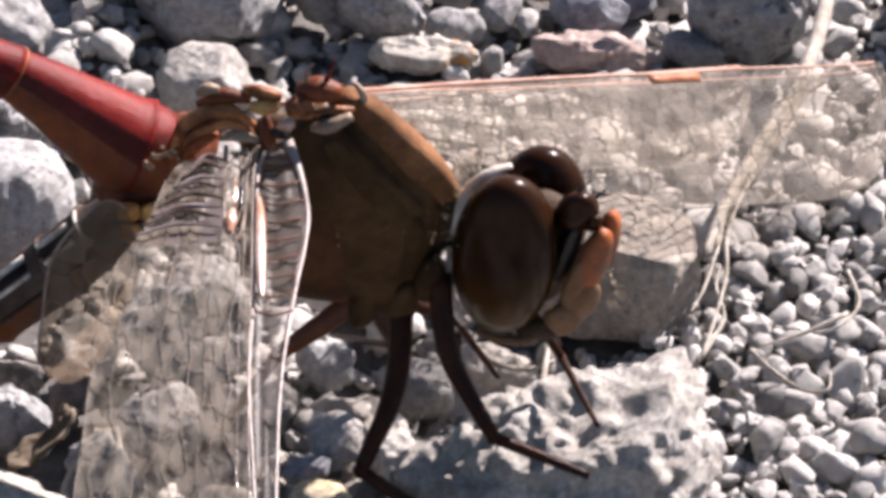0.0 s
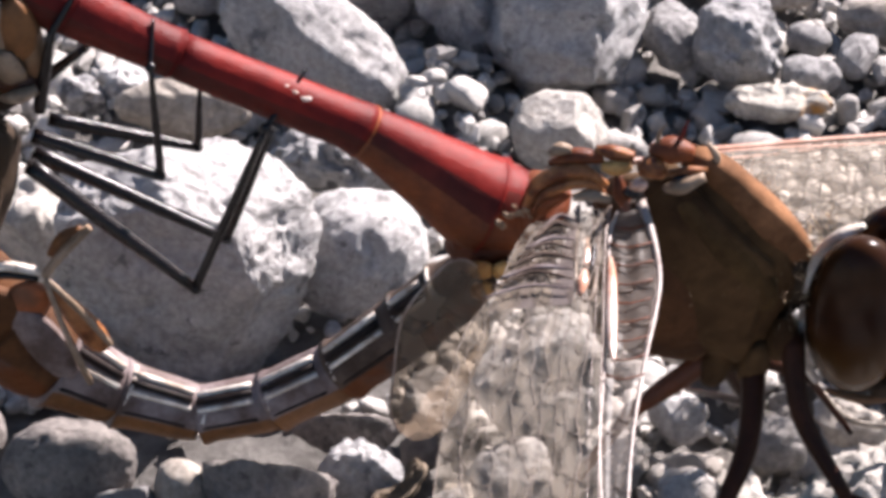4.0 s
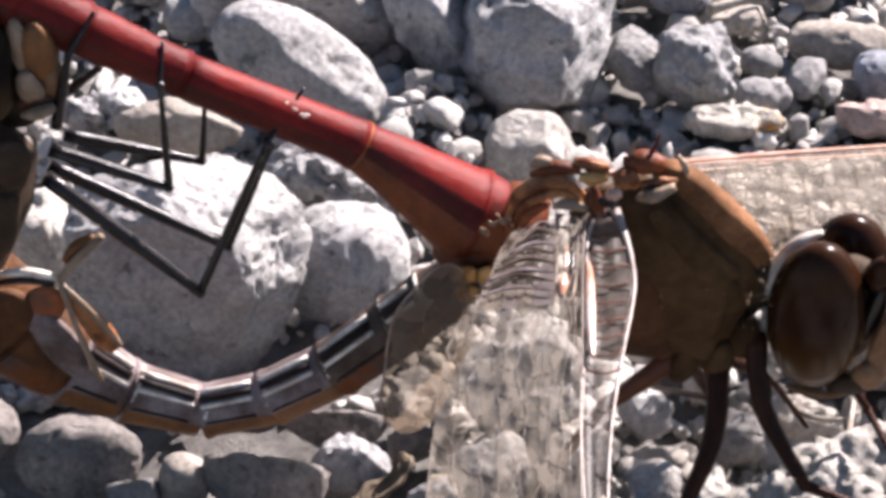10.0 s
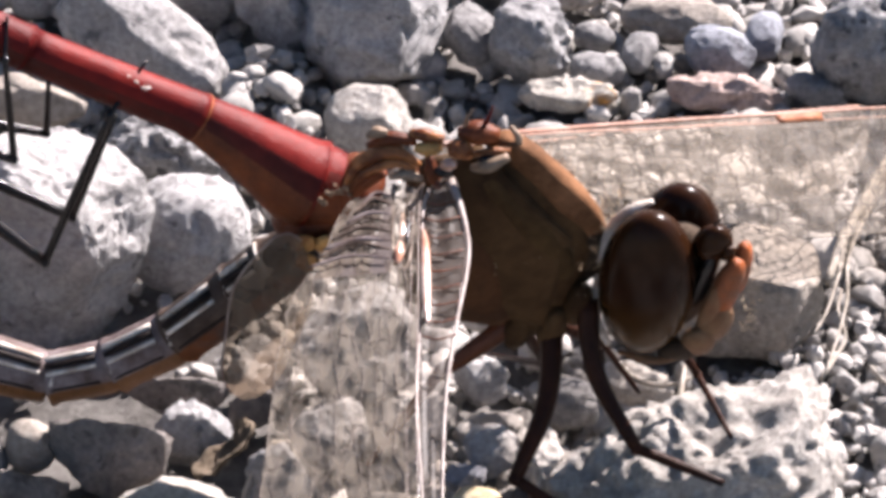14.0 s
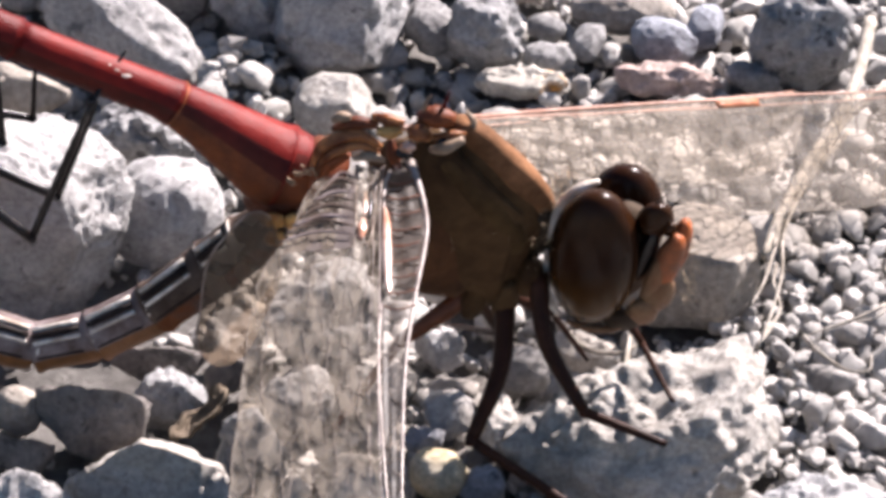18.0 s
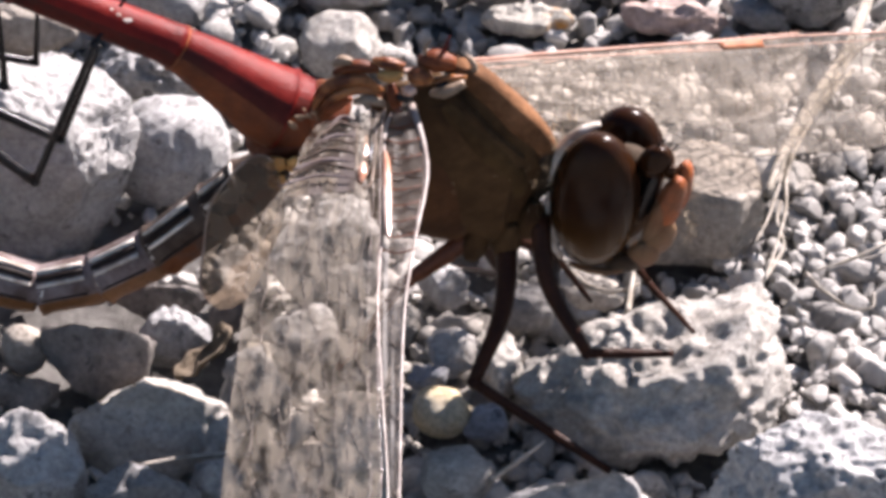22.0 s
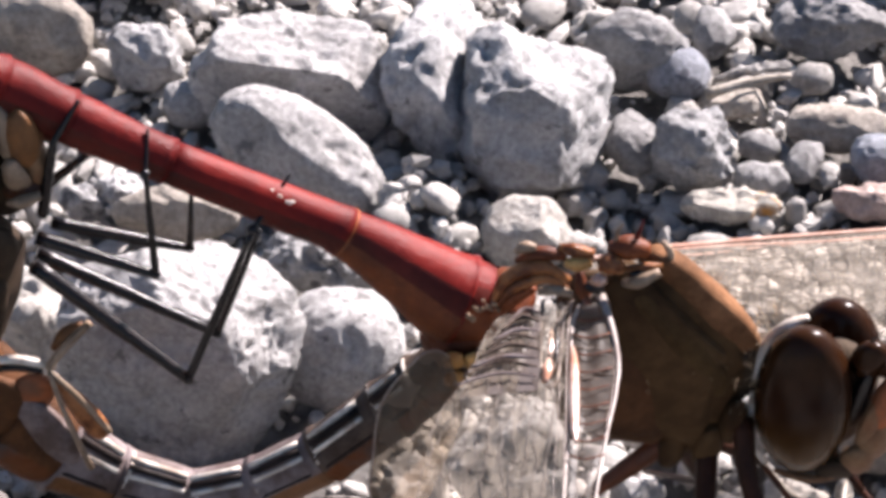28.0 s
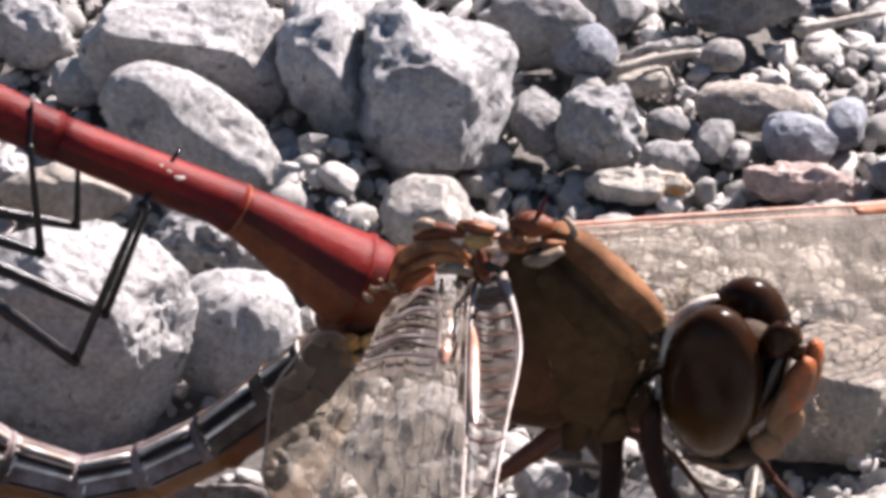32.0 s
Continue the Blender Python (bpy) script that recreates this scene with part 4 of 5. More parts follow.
    for pts, mat, words in (([(-2.05, 10.9, -1.2, 0.1), (-1.66, 11.75, -1.4, 0.21), (-0.72, 12.1, -1.5, 0.2), (0.0, 11.62, -1.5, 0.08)], ORANGE, "ridged orange wing base"),
                            ([(-1.95, 10.65, -1.2, 0.08), (-1.5, 11.4, -1.45, 0.17), (-0.6, 11.72, -1.55, 0.17), (-0.05, 11.35, -1.5, 0.07)], ORANGE, "ridged orange wing base"),
                            ([(-1.85, 10.45, -1.2, 0.08), (-1.5, 11.0, -1.4, 0.2), (-0.95, 11.35, -1.5, 0.1)], RED_BROWN, "ridged rust-brown wing base"),
                            ([(-0.85, 11.2, -1.6, 0.1), (-0.4, 11.3, -1.65, 0.17), (0.08, 11.12, -1.6, 0.09)], PALE, "cream wing joint"),
                            ([(-1.45, 12.3, -1.2, 0.1), (-0.8, 12.55, -1.3, 0.22), (-0.1, 12.5, -1.3, 0.14)], RED_BROWN, "dark red-brown wing joint"),
                            ([(-1.45, 12.62, -1.3, 0.1), (-1.2, 12.78, -1.3, 0.17), (-0.9, 12.76, -1.3, 0.1)], PALE, "cream wing joint"),
                            ([(-0.3, 12.8, -1.2, 0.1), (0.15, 12.68, -1.3, 0.2), (0.65, 12.55, -1.3, 0.14)], ORANGE, "orange wing joint"),
                            ([(-0.15, 12.25, -1.4, 0.12), (0.2, 12.2, -1.45, 0.22), (0.6, 12.3, -1.4, 0.14)], AMBER, "amber wing joint"),
                            ([(0.25, 11.95, -1.4, 0.1), (0.35, 11.3, -1.55, 0.2), (0.5, 10.85, -1.55, 0.1)], RED_BROWN, "rust-brown wing joint"),
                            ([(1.05, 12.75, -1.2, 0.18), (1.6, 12.8, -1.25, 0.36), (2.15, 12.72, -1.2, 0.2)], RED_BROWN, "dark red-brown knob of the wing base"),
                            ([(0.8, 12.2, -1.5, 0.2), (1.12, 12.22, -1.55, 0.32), (1.4, 12.0, -1.5, 0.16)], ORANGE, "orange wing joint"),
                            ([(0.6, 11.6, -1.75, 0.12), (0.8, 11.64, -1.8, 0.19), (0.98, 11.66, -1.75, 0.12)], GLOSS, "glossy wing hinge"),
                            ([(0.42, 11.45, -1.6, 0.1), (0.66, 11.38, -1.65, 0.17), (0.9, 11.3, -1.6, 0.1)], BLACK, "black hinge gap"),
                            ([(1.45, 11.55, -1.5, 0.1), (1.85, 11.6, -1.75, 0.2), (2.45, 11.95, -1.6, 0.12)], PALE, "cream wing joint"),
                            ([(1.5, 12.05, -1.4, 0.08), (2.0, 12.12, -1.5, 0.13), (2.5, 12.2, -1.4, 0.07)], ORANGE, "orange wing joint"),
                            ([(1.62, 11.84, -1.6, 0.06), (1.85, 11.86, -1.65, 0.12), (2.1, 11.94, -1.6, 0.06)], BLACK, "black hinge gap"),
                            ([(2.5, 13.05, -1.0, 0.06), (2.72, 12.65, -1.1, 0.11), (2.72, 12.2, -1.1, 0.06)], PALE, "cream wing joint"),
                            ([(1.25, 13.0, -1.2, 0.08), (1.3, 13.35, -1.3, 0.05), (1.45, 13.6, -1.3, 0.02)], PALE, "pale spine"),
                            ([(1.75, 13.0, -1.2, 0.09), (1.9, 13.4, -1.3, 0.05), (2.0, 13.75, -1.3, 0.02)], RED, "red spine")):
        part("wing_base", rod(pts), mat, t, words)
    rng = random.Random(77)
    for k in range(12):
        x, r = -2.75 + 0.1 * k, rng.uniform(0.05, 0.1)
        part("scale", solid((x, 10.45 + 0.45 * (x + 2.75) + rng.uniform(-0.3, 0.3), -1.25), (r, r * 1.5, 0.1), (), rng.uniform(-60, 60), 0.3, 0.5, k, 2.0, 2), PALE, t, "small beige scale at the waist")
    hairs(t, w(2.2, 9.0, 0.3), (2.7, 2.3, 3.3), 500, 0.3, 8, only=lambda d: d.z > 0.2 and d.x > -0.2)
    hairs(t, w(4.72, 8.7, -0.2), (0.75, 1.1, 1.4), 260, 0.35, 18, only=lambda d: d.y < 0.3)
    # abdomen: swollen base, waist, long red segments
    rows = [(*w(-1.9, 10.6), 1.0), (*w(-2.6, 10.8), 1.24), (*w(-3.3, 11.1), 1.3), (*w(-4.35, 11.95), 1.06), (*w(-6.15, 13.3), 0.72), (*w(-7.7, 14.1), 0.67),
            (*w(-10.9, 15.7), 0.65), (*w(-13.6, 17.2), 0.78), (*w(-15.4, 18.2), 0.9), (*w(-16.9, 18.75), 0.85), (*w(-17.8, 18.6), 0.55)]
    abdomen(MALE, rows, (0.0, 0.17, 0.4, 0.6, 0.7, 0.8, 0.9, 1.0), ((RED, DARK_RED, RED_BROWN),), band=[(lambda a, lo=lo, far=far: 0 if lo < a < 262 else 1 if lo - far < a < 300 else 2) for lo, far in ((150, 30), (138, 40), (112, 70), (104, 80), (100, 80), (98, 80), (96, 80))])
    for share, mat, r in ((0.17, RED, 0.06), (0.4, FACE, 0.05), (0.6, RED, 0.05), (0.7, RED, 0.05), (0.8, RED, 0.05)):
        i = round(share * 160)
        fine = spline(rows, 16)
        p, d = fine[i], Vector((fine[i + 1][:3] - fine[i - 1][:3]).tolist()).normalized()
        up = d.cross(Vector((0, 1, 0))).normalized()
        hoop = [(*(Vector(p[:3].tolist()) + float(p[3]) * (up * math.cos(radians(q)) + Vector((0, 0.92, 0)) * math.sin(radians(q)))), r) for q in range(0, 361, 15)]
        part("ring", loft(hoop, 6, 1), mat, MALE, "raised ring between segments")
    for x, z, size in ((-7.85, 14.5, 0.06), (-7.62, 14.28, 0.08), (-7.5, 14.3, 0.05), (-8.05, 14.7, 0.035)):
        part("scar", blob(w(x, z, -0.62), (size * 1.4, 0.05, size * 0.7), (0, 26, 0), 2, 0.3, 0.5, x), RIM, MALE, "small pale scratch")
    for x, d in ((-3.6, -0.5), (-3.2, 0.4)):
        part("genital_hook", loft([(*w(x, 10.0, d), 0.45), (*w(x + 0.1, 9.3, d), 0.4), (*w(x + 0.5, 8.9, d), 0.2)], 8, 4), RED_BROWN, MALE)
    part("genital_plate", blob(w(-3.0, 9.75, -0.2), (1.15, 0.95, 0.95), (0, 20, 0), 4, 0.12, 0.6, 2), RED_BROWN, MALE, "swollen brown plate under the abdomen base")
    part("waist", blob(w(-1.75, 10.9, -0.2), (0.75, 1.0, 0.95), (0, 10, 0), 3, 0.2, 0.5, 6), RED_BROWN, MALE, "rough brown waist")
    for d in (-0.4, 0.4):
        part("clasper", loft([(*w(-16.9, 18.4, d), 0.5), (*w(-17.1, 17.9, d), 0.4), (*w(-16.9, 17.2, d), 0.2)], 8, 4), RED_BROWN, MALE)
    # head
    head = part("head", solid((7.0, 7.9, 0.5), (1.3, 2.0, 1.2), (), 8, 0.02, 0.5, 1, 2.2, 4), NECK, MALE, "head with pale rear rim", origin=w(6.4, 8.0, 0.2))
    LEGS["head"] = head
    part("eye", solid((6.37, 7.57, -0.85), (1.36, 2.6, 1.2), (), 2, 0.0, 1, 0, 2.03, 5), EYE, head, "glossy dark red-brown compound eye", origin=w(6.37, 7.57, -0.85))
    part("eye", solid((7.2, 8.9, 1.2), (1.33, 2.36, 1.15), (), 4, 0.0, 1, 0, 2.03, 5), EYE, head, "glossy dark red-brown compound eye", origin=w(7.2, 8.9, 1.2))
    part("eye_rim", rod([(6.5, 10.5, -0.1, 0.08), (5.95, 10.2, -0.3, 0.17), (5.45, 9.6, -0.4, 0.2), (5.16, 8.85, -0.5, 0.14), (5.02, 8.25, -0.6, 0.08)]), RIM, head, "whitish rim behind the eye")
    part("eye_rim", rod([(4.98, 7.8, -0.6, 0.09), (4.94, 6.9, -0.65, 0.13), (5.02, 6.05, -0.65, 0.14), (5.35, 5.3, -0.6, 0.1)]), RIM, head, "whitish rim behind the eye")
    part("eye_rim", rod([(5.6, 5.05, -0.6, 0.07), (6.3, 4.78, -0.7, 0.12), (7.0, 4.75, -0.7, 0.1), (7.5, 5.05, -0.8, 0.06)]), CLYPEUS, head, "buff lower rim of the eye")
    hairs(head, w(5.6, 9.3, -0.4), (0.75, 0.8, 1.3), 260, 0.3, 4, only=lambda d: d.x < 0.3)
    part("vertex", solid((8.18, 8.98, -0.55), (0.56, 0.72, 0.6), (), 15, 0.0, 1, 0, 2.1, 4), EYE, head, "glossy dark bump between the eyes")
    part("vertex", solid((8.62, 8.62, -0.75), (0.24, 0.3, 0.3), (), 20, 0.0, 1, 0, 2.0, 3), EYE, head, "small glossy simple eye")
    part("gap", solid((7.95, 7.7, -0.5), (0.3, 1.15, 0.5), (), 16, 0.0, 1, 0, 2.2, 3), BLACK, head, "black groove between eye and face")
    for x, z, d in ((8.2, 9.6, -1.0), (8.6, 9.4, -0.1)):
        part("antenna", rod([(x, z, d, 0.05), (x + 0.16, z + 0.2, d - 0.05, 0.03), (x + 0.36, z + 0.42, d - 0.1, 0.012)]), BLACK, head, "short bristle-like feeler")
    part("forehead", solid((8.98, 8.12, -0.2), (0.32, 1.0, 0.6), (), 8, 0.03, 0.5, 1, 2.2, 4), FACE, head, "orange-red forehead")
    part("forehead", solid((8.58, 7.35, -0.7), (0.42, 1.2, 0.55), ((180, 0.36),), 17, 0.04, 0.5, 2, 2.2, 4), FACE, head, "orange-red forehead")
    part("cheek", solid((8.22, 6.75, -0.85), (0.3, 0.95, 0.4), (), 18, 0.05, 0.5, 3, 2.2, 4), CLYPEUS, head, "buff cheek beside the forehead")
    part("clypeus", solid((8.3, 6.15, -0.55), (0.5, 0.75, 0.6), (), 20, 0.05, 0.5, 4, 2.2, 4), CLYPEUS, head, "pale lower face")
    part("labrum", solid((7.85, 5.45, -0.6), (0.5, 0.55, 0.55), (), 25, 0.06, 0.5, 5, 2.2, 3), CLYPEUS, head, "pale brownish lip")
    part("jaw", solid((7.3, 5.1, -0.5), (0.6, 0.4, 0.5), (), -10, 0.08, 0.5, 6, 2.2, 3), F_BODY, head, "brown jaw")
    hairs(head, w(8.85, 7.2, -0.5), (0.5, 0.6, 1.3), 120, 0.28, 14, only=lambda d: d.x > 0.2)
    part("neck", rod([(4.4, 8.7, 0.1, 0.7), (5.5, 8.3, 0.2, 0.55)], 3), F_BODY, MALE)
    # legs
    LEGS["mid"] = leg(MALE, "leg", [(3.75, 5.9, -0.8), (2.75, 0.3, -3.6), (6.9, -3.2, -4.9)], DARK_LEG, 0.33, "dark brown spiny middle leg", (0.35, 0, 0))
    LEGS["near"] = leg(MALE, "leg", [(4.7, 6.9, -0.9), (6.15, 1.45, -3.2), (8.6, 0.2, -4.0)], DARK_LEG, 0.31, "dark brown spiny front leg", (-0.45, 0, 0))
    LEGS["far"] = leg(MALE, "leg", [(5.4, 8.9, 1.0), (7.9, 4.2, -0.1), (8.8, 1.9, -2.9)], DARK_LEG, 0.2, "dark brown front leg")
    leg(MALE, "leg", [(2.7, 6.1, -0.6), (0.6, 4.2, -0.8), (-1.4, 0.8, -0.6)], BROWN_LEG, 0.33, "brown hind leg")
    leg(MALE, "leg", [(2.9, 6.0, 0.7), (3.6, 4.6, 1.6), (2.0, 5.0, 5.0)], DARK_LEG, 0.2, "brown hind leg")
    leg(MALE, "leg", [(4.0, 6.0, 0.9), (5.2, 5.4, 1.6), (6.3, 3.6, 2.6)], DARK_LEG, 0.2, "dark brown middle leg")
    # wings: the near pair droops towards the viewer, the far pair away
    fore = sheet([(11.3, 0.78), (10.0, 1.15), (8.7, 1.36), (7.5, 1.30), (5.5, 1.02), (3.0, 0.78), (0.0, 0.72), (-4.5, 0.72), (-9.0, 0.6), (-13.5, 0.2)],
                 [(10.9, 0.3), (10.0, 0.1), (8.7, 0.07), (7.5, 0.06), (5.5, 0.05), (3.0, 0.0), (0.0, 0.16), (-4.5, 0.42), (-9.0, 0.35), (-13.5, 0.1)], lambda x, z: -1.55 - 1.12 * (11.2 - z) + 0.004 * (11.2 - z) ** 2, 1, 0.0)
    film = wing(MALE, w(0.75, 11.3, -1.5), (0, -1, 0), (-1, 0, 0), 26, 1, False, 1, FILM_PALE, VEIN_DULL, VEIN_PALE, stigma=0, label="clear netted forewing, swept forward and seen edge-on", surface=fore, fine=4.0, edge=0.4, lanes=(0.0, 0.5, 1.0))
    part("front_rim", loft([(*fore(0.02 + 0.96 * i / 40, 0.0, 0.02), 0.06 - 0.02 * i / 40 + 0.09 * math.exp(-i / 3.5)) for i in range(41)], 8, 1), VEIN_WHITE, film, "thick whitish front rim", origin=w(0.75, 11.3, -1.5))
    part("back_rim", loft([(*fore(0.02 + 0.96 * i / 40, 1.0, 0.02), 0.055 - 0.02 * i / 40) for i in range(41)], 8, 1), VEIN_WHITE, film, "thick whitish vein", origin=w(0.75, 11.3, -1.5))
    # Pale bar laid along the stretch of vein where the sun glints.
    part("base_vein", rod([(0.12, 9.2, -3.9, 0.06), (0.17, 8.6, -4.6, 0.13), (0.2, 7.4, -5.95, 0.15), (0.24, 6.3, -7.2, 0.11), (0.28, 5.8, -7.75, 0.05)], 6), GLOSS, film, "pale glossy bar standing for the sun glint on a base vein", origin=w(0.75, 11.3, -1.5))
    for k in range(9):
        z = 10.3 - 0.62 * k
        part("cross_vein", rod([(0.1, z, -1.6 - 1.12 * (11.2 - z), 0.03), (0.55, z - 0.13, -1.68 - 1.12 * (11.3 - z), 0.028), (1.2 - 0.03 * abs(k - 3), z + 0.06, -1.6 - 1.12 * (11.15 - z), 0.03)], 4, 6), BROWN_LEG, film, "brown cross vein", origin=w(0.75, 11.3, -1.5))
    hind = sheet([(10.9, 0.1), (10.0, 0.0), (8.7, -0.02), (6.5, 0.0), (4.5, -0.02), (2.0, 0.0), (-1.0, 0.1), (-4.5, 0.2), (-9.0, -0.3), (-13.0, -1.4)],
                 [(10.7, -1.0), (10.25, -1.9), (9.2, -2.35), (7.9, -2.75), (6.5, -3.5), (4.5, -3.8), (2.0, -3.98), (-1.0, -4.2), (-5.0, -4.35), (-10.0, -4.1), (-13.0, -2.2)], lambda x, z: -1.75 - 1.12 * (11.2 - z) + 0.004 * (11.2 - z) ** 2, 2, 0.035)
    film = wing(MALE, w(-0.45, 11.0, -1.5), (0, -1, 0), (-1, 0, 0), 25, 1, True, 2, FILM_STREAKED, VEIN_MID, VEIN_PALE, stigma=0, label="clear netted hindwing, swept forward and down", surface=hind, fine=2.6, thin=0.7, edge=0.5)
    part("front_rim", rod([(-0.72, 10.9, -1.9, 0.06), (-0.76, 9.8, -3.1, 0.08), (-0.74, 8.6, -4.5, 0.08), (-0.62, 7.95, -5.2, 0.07), (-0.45, 7.75, -5.45, 0.06), (-0.28, 8.0, -5.2, 0.06), (-0.2, 9.0, -4.0, 0.06), (-0.2, 10.7, -2.1, 0.06)], 5, 8), VEIN_WHITE, film, "whitish loop of thick veins", origin=w(-0.45, 11.0, -1.5))
    # Two more pale bars stand for glints inside the vein loop.
    part("base_vein", rod([(-0.45, 9.85, -3.1, 0.05), (-0.46, 9.3, -3.8, 0.1), (-0.5, 8.85, -4.3, 0.07)], 5), GLOSS, film, "pale glossy bar standing for the sun glint on a base vein", origin=w(-0.45, 11.0, -1.5))
    part("base_vein", rod([(-0.5, 8.75, -4.4, 0.08), (-0.55, 8.35, -4.9, 0.16), (-0.6, 7.95, -5.3, 0.08)], 5), GLOSS, film, "pale glossy bar standing for the sun glint on a base vein", origin=w(-0.45, 11.0, -1.5))
    part("dark_vein", rod([(-0.3, 9.9, -3.15, 0.05), (-0.3, 9.3, -3.85, 0.08), (-0.32, 8.8, -4.4, 0.05)], 5), BLACK, film, "dark line beside the glossy vein", origin=w(-0.45, 11.0, -1.5))
    bm = bmesh.new()
    grid = [[bm.verts.new(w(-0.75 + (-1.0 - 1.15 * j / 6) * i / 6, 10.55 - 2.9 * j / 6 - 0.3 * i / 6, -1.75 - 1.12 * (0.65 + 2.9 * j / 6 + 0.3 * i / 6) + 0.02 * i)) for i in range(7)] for j in range(7)]
    for a, b in zip(grid, grid[1:]):
        for i in range(6):
            bm.faces.new((a[i], a[i + 1], b[i + 1], b[i]))
    part("base_skin", bm, FILM_BASE, film, "brownish skin at the wing base", origin=w(-0.45, 11.0, -1.5))
    for k in range(8):
        z, reach_ = 10.45 - 0.33 * k, -1.6 - 0.2 * k
        pts = [(-0.8, z + 0.02, 0.03), ((reach_ - 0.8) / 2, z + 0.12 + 0.1 * math.sin(k * 2.3), 0.06 + 0.02 * math.sin(k * 1.7)), (reach_, z - 0.35, 0.03)]
        part("fold", rod([(x, q, -1.9 - 1.12 * (11.2 - q), r) for x, q, r in pts], 5, 8), (F_TOP, F_DARK, F_TOP, F_DARK, F_DARK)[k % 5], film, "lilac-grey fold at the wing base", origin=w(-0.45, 11.0, -1.5))
    wing(MALE, w(1.9, 12.9, 0.9), (9.0, 9.0, -6.2), (-0.35, -0.75, 0.12), 23.6, 3.9, False, 3, FILM_FAR, VEIN, VEIN_RED, stigma=0.59, label="clear netted forewing with a reddish front edge", thin=1.1, edge=1.5, fine=1.7, lanes=(0.0, 0.06, 0.13, 0.24, 0.36, 0.5, 0.63, 0.76, 0.88, 1.0))
    wing(MALE, w(0.4, 12.5, 0.9), (8.4, 9.4, -6.32), (-0.35, -0.75, 0.12), 21.5, 3.2, True, 4, FILM_FAR, VEIN, VEIN_RED, stigma=0, label="clear netted hindwing", thin=1.1, edge=1.5, fine=1.7, lanes=(0.0, 0.06, 0.13, 0.24, 0.36, 0.5, 0.63, 0.76, 0.88, 1.0))
    # the smoky rounded lobe at the base of the near hindwing
    bm, n = bmesh.new(), 20
    rings = []
    for i in range(7):
        r = 0.02 + 0.98 * i / 6
        ring = []
        for k in range(n):
            a = 2 * math.pi * k / n
            u, v = 1.1 * r * math.cos(a) * (1 + 0.08 * math.sin(5 * a)), 3.1 * r * math.sin(a)
            ring.append(bm.verts.new(w(-4.25 + 0.97 * u + 0.22 * v, 6.1 - 0.22 * u + 0.97 * v, -2.2 + 0.35 * r * r + 0.1 * math.sin(9 * u + 2 * v))))
        rings.append(ring)
    for a, b in zip(rings, rings[1:]):
        for k in range(n):
            bm.faces.new((a[k], a[(k + 1) % n], b[(k + 1) % n], b[k]))
    bm.faces.new(rings[0])
    edge_points = [rings[-1][k].co.copy() for k in range(4, 15)]
    lobe = part("wing_lobe", bm, FILM_LOBE, MALE, "smoky rounded lobe of the hindwing base")
    part("rim", loft([(*(p + Vector((0, -0.03, 0.03))), 0.035) for p in edge_points], 6, 2), VEIN_PALE, lobe, "pale rim")


